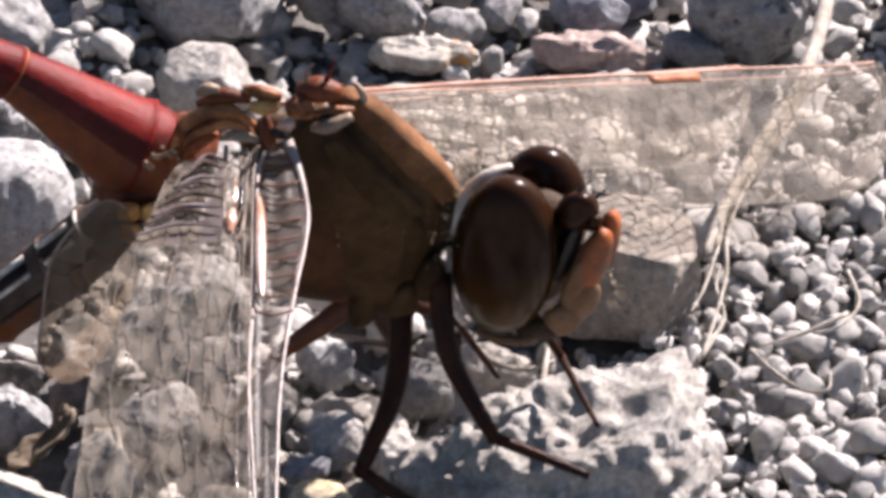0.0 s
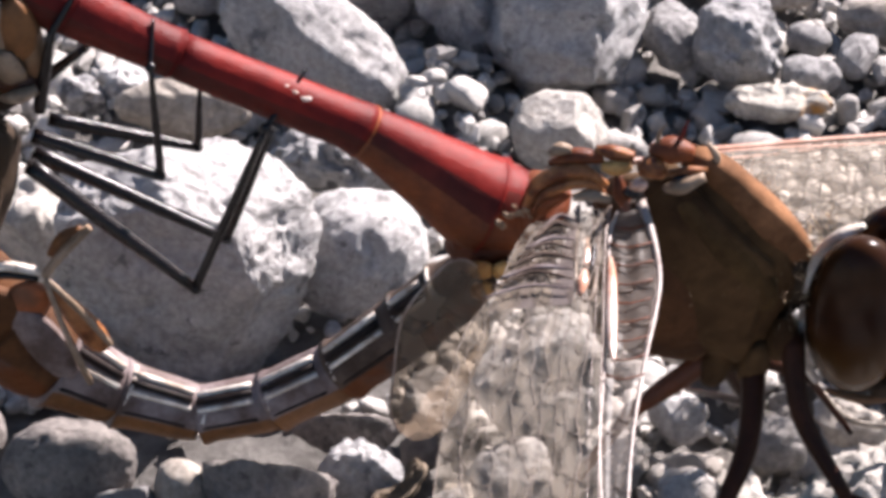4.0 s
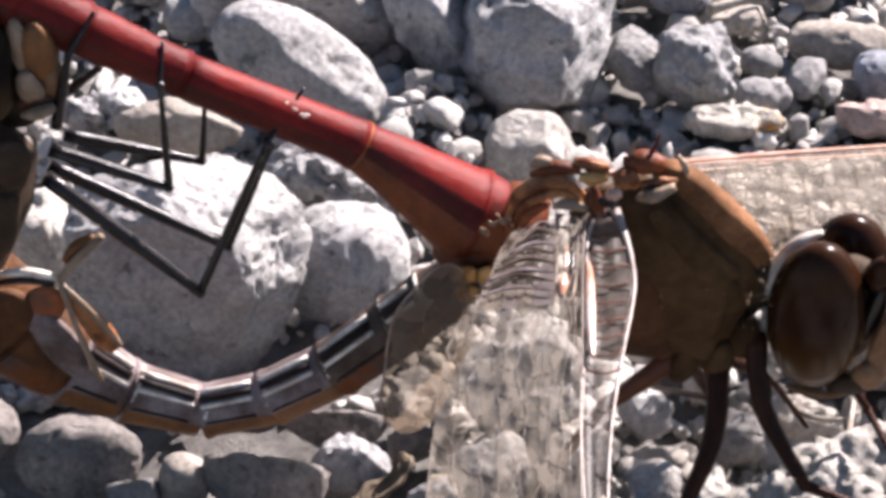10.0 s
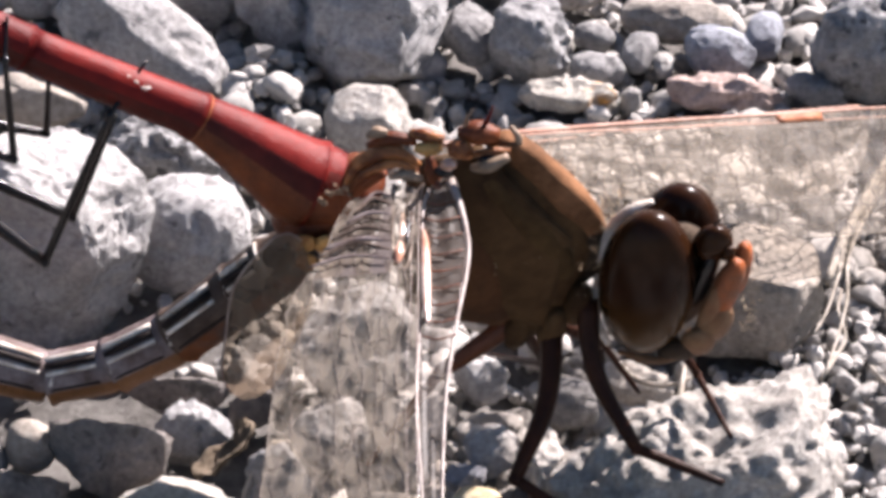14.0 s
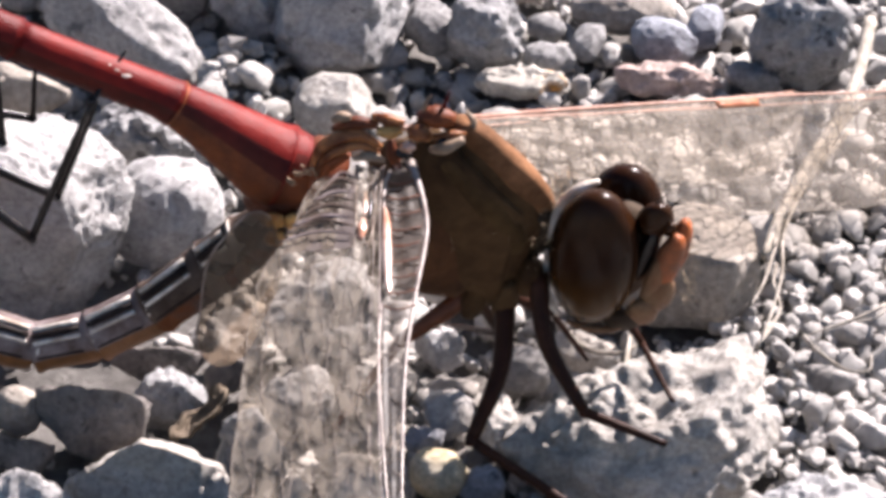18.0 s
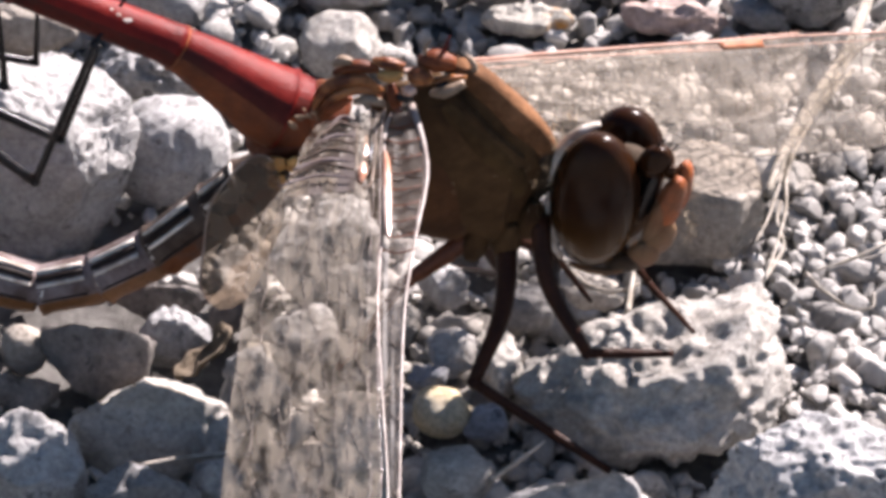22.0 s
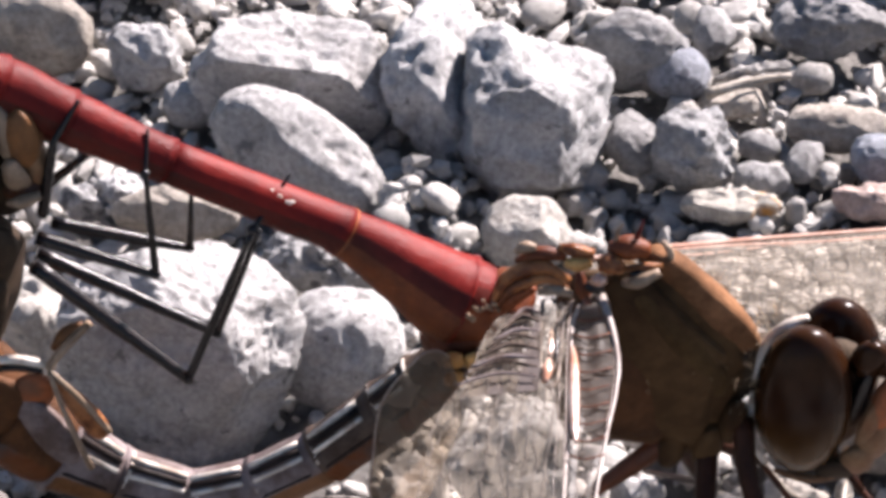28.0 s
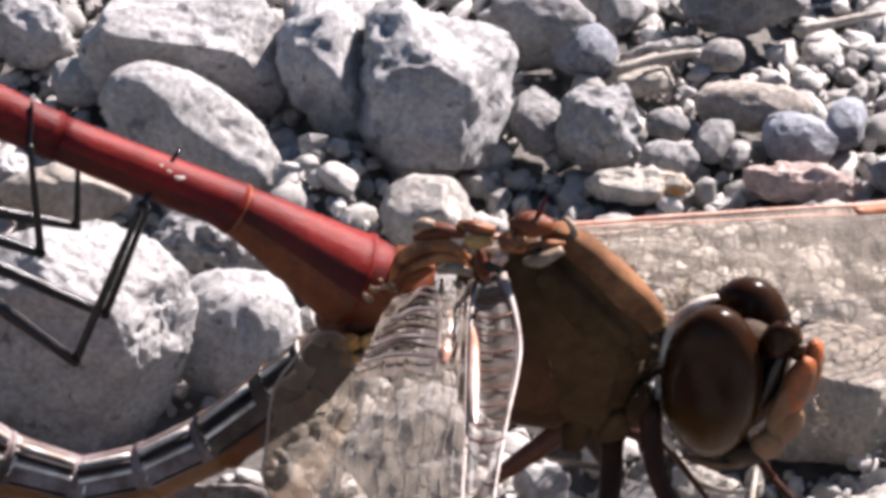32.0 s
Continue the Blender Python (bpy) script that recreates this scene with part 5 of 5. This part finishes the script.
def build_female():
    t = part("thorax", solid((-17.2, 10.8, 0.0), (2.7, 3.6, 1.9), ((-8, 2.05), (-20, 1.9), (-100, 3.3), (180, 1.95), (150, 2.5), (125, 3.0), (93, 3.1)), 0, 0.05, 0.5, 9, 2.2, 5), F_BODY, FEMALE, "olive-brown hairy thorax")
    for x, z, rx, rz, turn, k in ((-16.6, 11.5, 0.75, 1.1, 10, 1), (-15.9, 10.4, 0.6, 1.2, 12, 2), (-17.4, 10.2, 0.8, 1.3, -8, 3), (-16.7, 8.9, 0.75, 1.0, 14, 4), (-18.2, 9.2, 0.55, 1.0, -14, 5), (-15.5, 12.4, 0.55, 0.9, 8, 6)):
        part("plate", solid((x, z, -1.35), (rx, rz, 0.55), (), turn, 0.12, 0.5, k, 2.3, 4), F_BODY, t, "dull brown side plate")
    # Added tan lump: its colour stands for the backlit hair on this shoulder.
    part("prothorax", solid((-18.5, 12.9, -1.0), (0.7, 1.4, 0.9), (), 38, 0.15, 0.35, 3, 2.2, 4), FUR, t, "furry shoulder, backlight glow put into its tan colour")
    hairs(t, w(-18.3, 12.7, -1.0), (0.95, 0.9, 1.5), 900, 0.22, 22, only=lambda d: d.y < 0.2)
    part("prothorax", solid((-17.5, 12.6, 0.0), (2.0, 1.5, 1.7), ((150, 2.1), (-90, 1.2)), 0, 0.08, 0.5, 4, 2.2, 4), F_BODY, t, "broad hairy front of the thorax")
    hairs(t, w(-17.6, 12.3, -0.2), (1.95, 1.7, 1.7), 2200, 0.2, 21, only=lambda d: d.x < -0.45 and d.z > -0.5)
    hairs(t, w(-17.3, 10.8), (2.2, 2.3, 3.2), 1500, 0.32, 13, only=lambda d: d.x < -0.7)
    for x, z in ((-19.1, 10.5), (-19.3, 10.9), (-18.9, 8.4), (-18.5, 8.0), (-18.7, 8.9)):
        part("wing_base", rod([(x + 0.7, z + 0.15, -1.0, 0.42), (x, z, -1.2, 0.3), (x - 0.5, z - 0.3, -1.5, 0.1)], 4), RED_BROWN, t, "dark red-brown wing root")
    head = part("head", solid((-15.9, 15.6, 0.6), (1.5, 1.9, 1.2), (), 0, 0.05, 0.5, 1, 2.2, 4), F_BODY, FEMALE, "head held under the tip of the male")
    part("eye", solid((-16.55, 15.7, -0.7), (1.25, 2.05, 1.0), ((0, 1.12),), -3, 0.0, 1, 0, 2.15, 5), EYE_F, head, "dull dark brown compound eye, olive below", origin=w(-16.55, 15.7, -0.7))
    part("eye", solid((-15.9, 16.3, 1.3), (1.25, 1.9, 1.0), (), -3, 0.0, 1, 0, 2.1, 4), EYE_F, head, "dull dark brown compound eye, olive below", origin=w(-15.9, 16.3, 1.3))
    part("face_plate", solid((-15.25, 16.55, -0.75), (0.3, 0.95, 0.3), ((0, 0.2),), -8, 0.08, 0.5, 1, 2.2, 3), PALE, head, "pale cream face plate")
    part("face_plate", solid((-14.95, 15.15, -0.75), (0.4, 0.6, 0.35), ((30, 0.3),), -12, 0.1, 0.5, 2, 2.2, 3), PALE, head, "pale cream face plate")
    part("forehead", solid((-14.75, 16.35, -0.55), (0.55, 1.1, 0.6), (), -8, 0.1, 0.5, 3, 2.2, 4), F_SIDE, head, "orange-brown forehead")
    part("clypeus", solid((-14.4, 15.5, -0.4), (0.35, 0.9, 0.5), (), -6, 0.1, 0.5, 4, 2.2, 3), CLYPEUS, head, "buff lower face")
    part("labrum", rod([(-15.2, 14.15, -1.0, 0.1), (-14.75, 14.2, -1.1, 0.2), (-14.3, 14.45, -1.0, 0.13)]), PALE, head, "pale lip")
    part("jaw", solid((-14.75, 14.6, -0.4), (0.6, 0.4, 0.5), (), 0, 0.1, 0.5, 5, 2.2, 3), F_BASE, head)
    part("eye_rim", rod([(-17.6, 17.2, -0.3, 0.06), (-17.82, 15.9, -0.35, 0.09), (-17.45, 14.2, -0.4, 0.12), (-17.0, 13.7, -0.4, 0.06)]), F_SIDE, head, "ochre rim behind the eye")
    rows = [(*w(-16.9, 8.3), 1.5), (*w(-15.7, 6.9), 1.45), (*w(-14.2, 5.55), 1.25), (*w(-12.6, 4.55), 0.92), (*w(-10.5, 3.85), 0.78), (*w(-8.6, 4.35), 0.82), (*w(-6.8, 5.45), 0.86),
            (*w(-5.0, 7.1), 0.92), (*w(-4.0, 8.1), 0.9), (*w(-3.2, 9.0), 0.62)]
    cuts = tuple(k / 9 for k in range(10))
    segs = abdomen(FEMALE, rows, cuts, ((RUST, RUST), (RUST, F_BASE), *(((F_TOP, F_SIDE),) * 4), *(((F_DARK, F_BASE),) * 3)), flat=0.9, ring=0.09, straight=True, band=lambda a: 1 if 84 < a < 262 else 0)
    # raised pale and black lines along the upper side, a pale rim at each joint
    fine = smoothed(rows, True)
    total = len(fine) - 1
    for k, (a, b) in enumerate(zip(cuts, cuts[1:])):
        i, j = round(a * total), round(b * total)
        for turn, wide, mat, name in ((12, 0.11, RIM, "pale_line"), (30, 0.12, MATT_BLACK, "black_line"), (47, 0.08, RIM, "pale_line"), (84, 0.05, MATT_BLACK, "black_line")):
            if k < 2 or k > 7:
                continue
            path = []
            for q in range(i + 1, j, 3):
                p = fine[q]
                d = Vector((fine[q + 1][:3] - fine[q - 1][:3]).tolist()).normalized()
                up = d.cross(Vector((0, 1, 0))).normalized()
                r = float(p[3])
                path.append((*(Vector(p[:3].tolist()) + up * (r * math.cos(radians(turn))) + Vector((0, -0.9, 0)) * (r * math.sin(radians(turn)))), wide * r))
            part(name, loft(path, 6, 1), mat, segs[k], {"pale_line": "pale line", "black_line": "black line"}[name])
        if 1 < k < 8:
            p, d = fine[j], Vector((fine[j][:3] - fine[j - 2][:3]).tolist()).normalized()
            up, r = d.cross(Vector((0, 1, 0))).normalized(), float(p[3])
            arc = [(*(Vector(p[:3].tolist()) + up * (r * math.cos(radians(q))) + Vector((0, -0.9, 0)) * (r * math.sin(radians(q)))), 0.07 * r) for q in range(-10, 71, 8)]
            part("joint", loft(arc, 6, 1), RIM, segs[k], "pale joint rim")
    # overlapping plates where the abdomen joins the thorax
    part("collar", rod([(-16.0, 8.6, -1.0, 0.08), (-15.2, 8.68, -1.2, 0.13), (-14.35, 8.52, -1.1, 0.11)]), RIM, segs[0], "whitish plate edge")
    part("collar", rod([(-15.95, 8.3, -1.0, 0.08), (-15.2, 8.4, -1.15, 0.12), (-14.45, 8.28, -1.05, 0.08)]), BLACK, segs[0], "black plate edge")
    part("plate", solid((-14.72, 7.6, -1.0), (0.6, 0.62, 0.3), (), 10, 0.1, 0.5, 1, 2.2, 3), FACE, segs[0], "orange plate")
    part("plate", solid((-15.7, 7.3, -0.95), (0.9, 0.8, 0.4), (), 20, 0.1, 0.5, 2, 2.2, 3), RUST, segs[0], "brown plate")
    part("plate", solid((-14.35, 6.2, -1.05), (0.55, 1.35, 0.3), (), -32, 0.08, 0.5, 3, 2.2, 4), F_TOP, segs[1], "lilac-grey plate")
    part("plate", rod([(-14.15, 8.05, -1.0, 0.12), (-13.5, 7.1, -1.1, 0.34), (-13.05, 6.35, -1.0, 0.36), (-12.85, 6.0, -1.0, 0.2)], 5, 10, 0.6), ORANGE, segs[1], "ochre triangular plate")
    part("pale_line", rod([(-14.25, 8.3, -1.2, 0.07), (-13.4, 7.25, -1.3, 0.09), (-12.65, 6.15, -1.2, 0.08)]), PALE, segs[1], "pale plate edge")
    part("pale_line", rod([(-14.25, 8.2, -1.2, 0.07), (-13.8, 6.6, -1.4, 0.09), (-13.2, 4.85, -1.3, 0.1)]), PALE, segs[1], "pale plate edge")
    part("spur", rod([(-14.3, 8.4, -1.0, 0.12), (-13.8, 9.15, -1.0, 0.14), (-13.12, 10.0, -0.9, 0.12)]), PALE, segs[0], "pale plate edge")
    part("plate", rod([(-14.15, 9.1, -0.7, 0.1), (-13.8, 9.6, -0.7, 0.22), (-13.3, 9.95, -0.7, 0.14)]), F_SIDE, segs[0], "ochre plate behind the spur")
    for x, z in ((-3.2, 8.8), (-2.6, 8.78), (-3.16, 8.12), (-2.56, 8.12)):
        part("end_plate", solid((x, z, -1.3), (0.3, 0.32, 0.2), (), 0, 0.15, 0.5, x, 2.6, 3), AMBER, segs[-1], "yellowish end plate")
    for rows_, thick in (([(-14.2, 13.6, 0.9), (-10.45, 12.75, 1.2), (-10.35, 14.6, 0.9)], 0.16),
                         ([(-14.5, 13.0, -0.6), (-11.25, 11.7, -1.1), (-11.45, 15.2, -0.9), (-11.4, 16.8, -0.1)], 0.175),
                         ([(-14.6, 12.5, 0.7), (-9.75, 9.75, 0.8), (-8.5, 13.4, 0.7)], 0.175),
                         ([(-14.6, 12.0, -0.7), (-10.45, 8.05, -1.2), (-8.6, 13.3, -0.8), (-7.6, 15.3, 0.2)], 0.2),
                         ([(-14.3, 13.8, -0.6), (-13.9, 16.2, -1.0), (-13.2, 17.7, -0.6)], 0.15),
                         ([(-14.9, 14.3, 0.8), (-13.2, 15.9, 0.9), (-12.9, 17.5, 0.6)], 0.15)):
        leg(FEMALE, "leg", rows_, BLACK, thick * 1.2, "thin black leg gripping the male's abdomen")
    near = sheet([(8.2, -18.95), (7.0, -19.6), (5.2, -20.3), (3.0, -20.9), (-1.0, -21.6), (-6.0, -21.8), (-10.0, -20.6)],
                 [(8.1, -18.1), (7.4, -17.35), (5.9, -16.85), (3.9, -16.95), (-1.0, -17.6), (-6.0, -18.6), (-10.0, -20.0)], lambda x, z: -1.5 - 0.95 * (8.2 - z), 6, 0.16, 40)
    wing(FEMALE, w(-18.7, 8.2, -1.5), (0, -1, 0), (1, 0, 0), 22, 1, True, 6, FILM_SMOKY, VEIN_DULL, VEIN_DULL, stigma=0, heavy=1.15, label="dull netted hindwing hanging down", surface=near, thin=0.55, fine=3.0)
    near = sheet([(10.55, -19.3), (10.35, -20.2), (9.9, -21.3), (9.4, -22.4), (8.6, -25.0), (7.6, -29.0), (6.8, -33.0)],
                 [(9.9, -18.2), (8.6, -18.35), (7.75, -19.4), (7.7, -20.4), (7.3, -23.0), (6.0, -28.0), (6.3, -33.0)], lambda x, z: -1.4 - 0.75 * (-18.6 - x), 5, 0.14, 30)
    wing(FEMALE, w(-18.9, 10.4, -1.4), (-1, 0, 0), (0, 0, -1), 22, 1, True, 5, FILM_SMOKY, VEIN_DULL, VEIN_DULL, stigma=0, heavy=1.15, label="dull netted forewing held sideways", surface=near, thin=0.55, fine=3.0)
    wing(FEMALE, w(-19.0, 10.6, 1.0), (-0.80, 0.45, -0.25), (0.35, 0.3, -0.6), 26.0, 5.8, False, 7, FILM_SMOKY, VEIN_DULL, VEIN_DULL, heavy=1.15, thin=0.7, label="dull netted forewing")
    wing(FEMALE, w(-18.6, 8.6, 1.0), (-0.80, 0.42, -0.15), (0.4, 0.3, -0.6), 25.0, 6.4, True, 8, FILM_SMOKY, VEIN_DULL, VEIN_DULL, heavy=1.15, thin=0.7, label="dull netted hindwing")


build_male()
build_female()


# ---- dry stems on the gravel ----
def stem(rows, thick, label, mat=None):
    path = [(*r, thick * (1.0 - 0.5 * k / (len(rows) - 1))) for k, r in enumerate(rows)]
    ob = thing("dry_stem", rows[0], label, "dry grass", "dry stems on the gravel")
    part("stalk", loft(path, 8, 6, 0.7, rough=0.25), mat or STRAW, ob)
    return ob


stem([(15.63, 16.33, 1.70), (15.31, 14.29, 1.70), (14.62, 11.69, 1.70), (13.50, 9.11, 1.70), (12.48, 6.29, 1.70), (12.04, 4.47, 1.70)], 0.34, "thick bleached grass stem lying across the gravel")
stem([(16.06, 13.40, 1.50), (14.90, 11.80, 1.50), (13.87, 9.51, 1.50), (12.85, 7.38, 1.50), (12.34, 5.14, 1.50)], 0.15, "bleached dry grass stem lying beside another")
stem([(14.80, 11.20, 1.30), (13.51, 8.76, 1.30), (12.71, 6.23, 1.30), (12.61, 4.28, 1.30), (12.33, 2.63, 1.30), (11.92, 0.85, 1.30)], 0.11, "thin dry grass stem with a bent end")
stem([(13.24, 8.60, 1.20), (12.48, 5.79, 1.20), (12.04, 3.84, 1.20), (11.64, 2.74, 1.20)], 0.09, "thin dry root fibre")
stem([(15.78, 2.80, 1.20), (14.58, 1.96, 1.20), (13.35, 1.34, 1.20)], 0.09, "thin dry grass blade on the chips")
stem([(11.80, 0.74, 1.20), (12.22, 1.68, 1.20), (12.53, 2.63, 1.20), (12.34, 3.80, 1.20), (12.47, 4.75, 1.20)], 0.10, "thin curled root fibre between the chips")
stem([(13.23, 1.60, 0.90), (13.81, 0.68, 0.90), (14.53, -0.01, 0.90), (15.19, 0.01, 0.90), (15.29, 0.70, 0.90)], 0.09, "thin curled root fibre between the chips")
stem([(15.85, 4.95, 0.90), (16.11, 3.53, 0.90), (15.48, 2.58, 0.90), (14.88, 2.33, 0.90)], 0.09, "thin curled root fibre between the chips")
stem([(-7.03, -7.95, 1.10), (-5.60, -7.52, 1.10), (-3.99, -7.24, 1.10)], 0.11, "thin dry stem between pebbles")
stem([(3.60, -8.33, 1.00), (4.44, -7.41, 1.00), (5.20, -6.49, 1.00)], 0.12, "short dry stem beside the stone")
stem([(5.82, 1.81, 1.00), (6.41, 0.89, 1.00), (7.30, 0.56, 1.00), (8.04, 0.92, 1.00)], 0.13, "short curled dry stalk beside the stone")
stem([(7.70, -0.84, 1.30), (7.81, 0.32, 1.30), (7.92, 1.37, 1.30)], 0.16, "short dry stalk standing beside the stone")
stem([(3.81, 19.28, 1.00), (5.01, 19.83, 1.00), (6.30, 20.19, 1.00)], 0.20, "short bleached stick among pebbles")
stem([(9.05, 21.22, 1.00), (10.34, 21.69, 1.00), (11.61, 22.13, 1.00)], 0.22, "short bleached stick among pebbles")



def dry_blade(base, tip, side, wide, curl, crumple, mat, label, seed):
    """A dead blade: a thin curled sheet with ribs along it, from base to tip."""
    base, tip, side = Vector(base), Vector(tip), Vector(side).normalized()
    along, n, m = tip - base, 26, 22
    up = along.normalized().cross(side)
    faces_of, bm = [], bmesh.new()
    for under in (0.0, 0.06):
        grid = []
        for i in range(n + 1):
            s = i / n
            half = wide * (math.sin(math.pi * (0.12 + 0.8 * s)) ** 0.7)
            row = []
            for k in range(m + 1):
                c = 2 * k / m - 1
                p = base + along * s + side * (half * c) + up * (curl * (1 - c * c) * half + 0.045 * math.cos(c * 19) - under)
                p += up * (crumple * noise.noise(p * 1.7 + Vector((seed, 0, 0)))) + side * (0.4 * crumple * noise.noise(p * 2.3 + Vector((0, seed, 0))))
                row.append(bm.verts.new(p))
            grid.append(row)
        faces_of.append(grid)
    top, low = faces_of
    for i in range(n):
        for k in range(m):
            bm.faces.new((top[i][k], top[i][k + 1], top[i + 1][k + 1], top[i + 1][k]))
            bm.faces.new((low[i][k], low[i + 1][k], low[i + 1][k + 1], low[i][k + 1]))
        bm.faces.new((top[i][0], top[i + 1][0], low[i + 1][0], low[i][0]))
        bm.faces.new((top[i][m], low[i][m], low[i + 1][m], top[i + 1][m]))
    for k in range(m):
        bm.faces.new((top[0][k], low[0][k], low[0][k + 1], top[0][k + 1]))
        bm.faces.new((top[n][k], top[n][k + 1], low[n][k + 1], low[n][k]))
    bmesh.ops.recalc_face_normals(bm, faces=bm.faces)
    ob = thing("dry_stem", base, label, "dry grass", "dry stems on the gravel")
    part("blade", bm, mat, ob)


dry_blade((-4.25, -5.6, 0.35), (-3.55, -2.9, 1.75), (1, 0.05, 0.1), 0.75, 0.35, 0.12, STRAW, "bleached ribbed piece of dry grass blade leaning between pebbles", 3)
dry_blade((-6.0, -3.4, 0.8), (-4.45, -1.9, 1.45), (0.55, -0.6, 0.3), 0.5, 0.5, 0.4, STICK, "crumpled brown piece of dead grass between pebbles", 8)


# ---- what moves ----
def swing(limb, rows):
    """Keys a leg from rows of (seconds, knee, toe): its femur turns at the hip, its tibia at the knee."""
    tibia = limb.children[0]
    hip, knee = ORIGIN[limb], ORIGIN[tibia]
    first = rows[0]
    d0, e0 = w(*first[1]) - hip, w(*first[2]) - w(*first[1])
    femur_rows, tibia_rows = [], []
    for t, k, toe in rows:
        d1, e1 = w(*k) - hip, w(*toe) - w(*k)
        q = d0.rotation_difference(d1)
        r = e0.rotation_difference(q.inverted() @ e1)
        femur_rows.append((t, Matrix.LocRotScale((hip - ORIGIN[MALE]) * MM, q, None)))
        tibia_rows.append((t, Matrix.LocRotScale((knee - hip) * MM, r, None)))
    walk(limb, femur_rows)
    walk(tibia, tibia_rows)


def motions():
    # the male wipes its head with both front legs, then sets them down again further forward
    stand, there = ((6.15, 1.45, -3.2), (8.6, 0.2, -4.0)), ((6.1, 1.75, -3.0), (8.9, 1.75, -2.6))
    fold, back = (5.04, 5.12, -5.0), (4.56, 5.7, -4.8)
    swing(LEGS["near"], [(0, *stand), (20.9, *stand), (20.933, (6.2, 3.0, -3.2), (8.2, 4.8, -3.8)), (20.967, (5.6, 4.4, -4.4), (7.8, 5.2, -5.0)), (21.0, fold, (7.35, 5.36, -5.8)),
                         (21.1, fold, (7.4, 5.2, -5.6)), (21.2, fold, (7.1, 5.7, -5.8)), (21.267, fold, (5.8, 7.4, -5.5)), (21.3, back, (4.4, 8.2, -5.0)), (21.4, back, (3.19, 8.0, -4.75)),
                         (21.5, back, (4.2, 8.2, -5.0)), (21.533, (5.3, 4.2, -4.2), (7.2, 5.6, -4.6)), (21.567, (6.0, 2.7, -3.4), (8.4, 2.9, -3.2)), (21.6, *there), (32, *there)])
    stand, there = ((7.9, 4.2, -0.1), (8.8, 1.9, -2.9)), ((8.25, 3.9, -0.2), (9.7, 1.8, -3.0))
    over, hid, tucked = ((6.07, 11.46, -0.85), (9.53, 9.57, -0.9)), ((6.4, 9.6, 4.5), (8.3, 9.0, 4.8)), ((5.2, 11.2, 5.5), (6.6, 10.0, 5.2))
    swing(LEGS["far"], [(0, *stand), (20.9, *stand), (20.933, (8.6, 7.0, -0.6), (10.4, 5.6, -1.6)), (20.967, (7.6, 10.0, -0.8), (10.2, 8.6, -1.2)), (21.0, *over), (21.033, *over), (21.1, *hid), (21.167, *hid),
                        (21.2, (6.6, 10.9, 3.0), (8.6, 10.2, 2.6)), (21.267, (5.8, 11.1, 4.6), (7.2, 10.2, 4.4)), (21.3, *tucked), (21.6, *tucked), (21.667, (6.6, 9.4, 4.4), (8.0, 8.2, 3.8)), (21.733, (7.8, 6.2, 2.2), (9.4, 4.4, 0.4)), (21.8, *there), (32, *there)])
    # it turns its face as it wipes
    head, neck = LEGS["head"], (ORIGIN[LEGS["head"]] - ORIGIN[MALE]) * MM
    walk(head, [(t, Matrix.LocRotScale(neck, Euler((radians(yaw), radians(up), 0)), None)) for t, up, yaw in ((0, 0, 0), (20.9, 0, 0), (21.0, -5, -14), (21.2, -4, -12), (21.3, -2, -2), (21.7, 0, 0), (32, 0, 0))])
    # the stone under its front feet tips a little when they let go
    rock = STONES["leg_rock"]
    at = rock.location.copy()
    was = Matrix.LocRotScale(at + Vector((-0.34, 0.18, 0.14)) * MM, Euler((0, radians(-1.5), 0)), None)
    now = Matrix.LocRotScale(at, Euler((0, 0, 0)), None)
    walk(rock, [(0, was), (20.85, was), (21.1, was.lerp(now, 0.5)), (21.5, now), (32, now)])
    # both insects sink slightly while it cleans itself
    for one in (MALE, FEMALE):
        base = ORIGIN[one] * MM
        walk(one, [(t, Matrix.Translation(base + Vector((0, 0, dz)) * MM)) for t, dz in ((0, 0), (20.8, 0), (21.2, -0.05), (21.6, -0.11), (22.0, -0.14), (22.5, 0), (32, 0))])


motions()
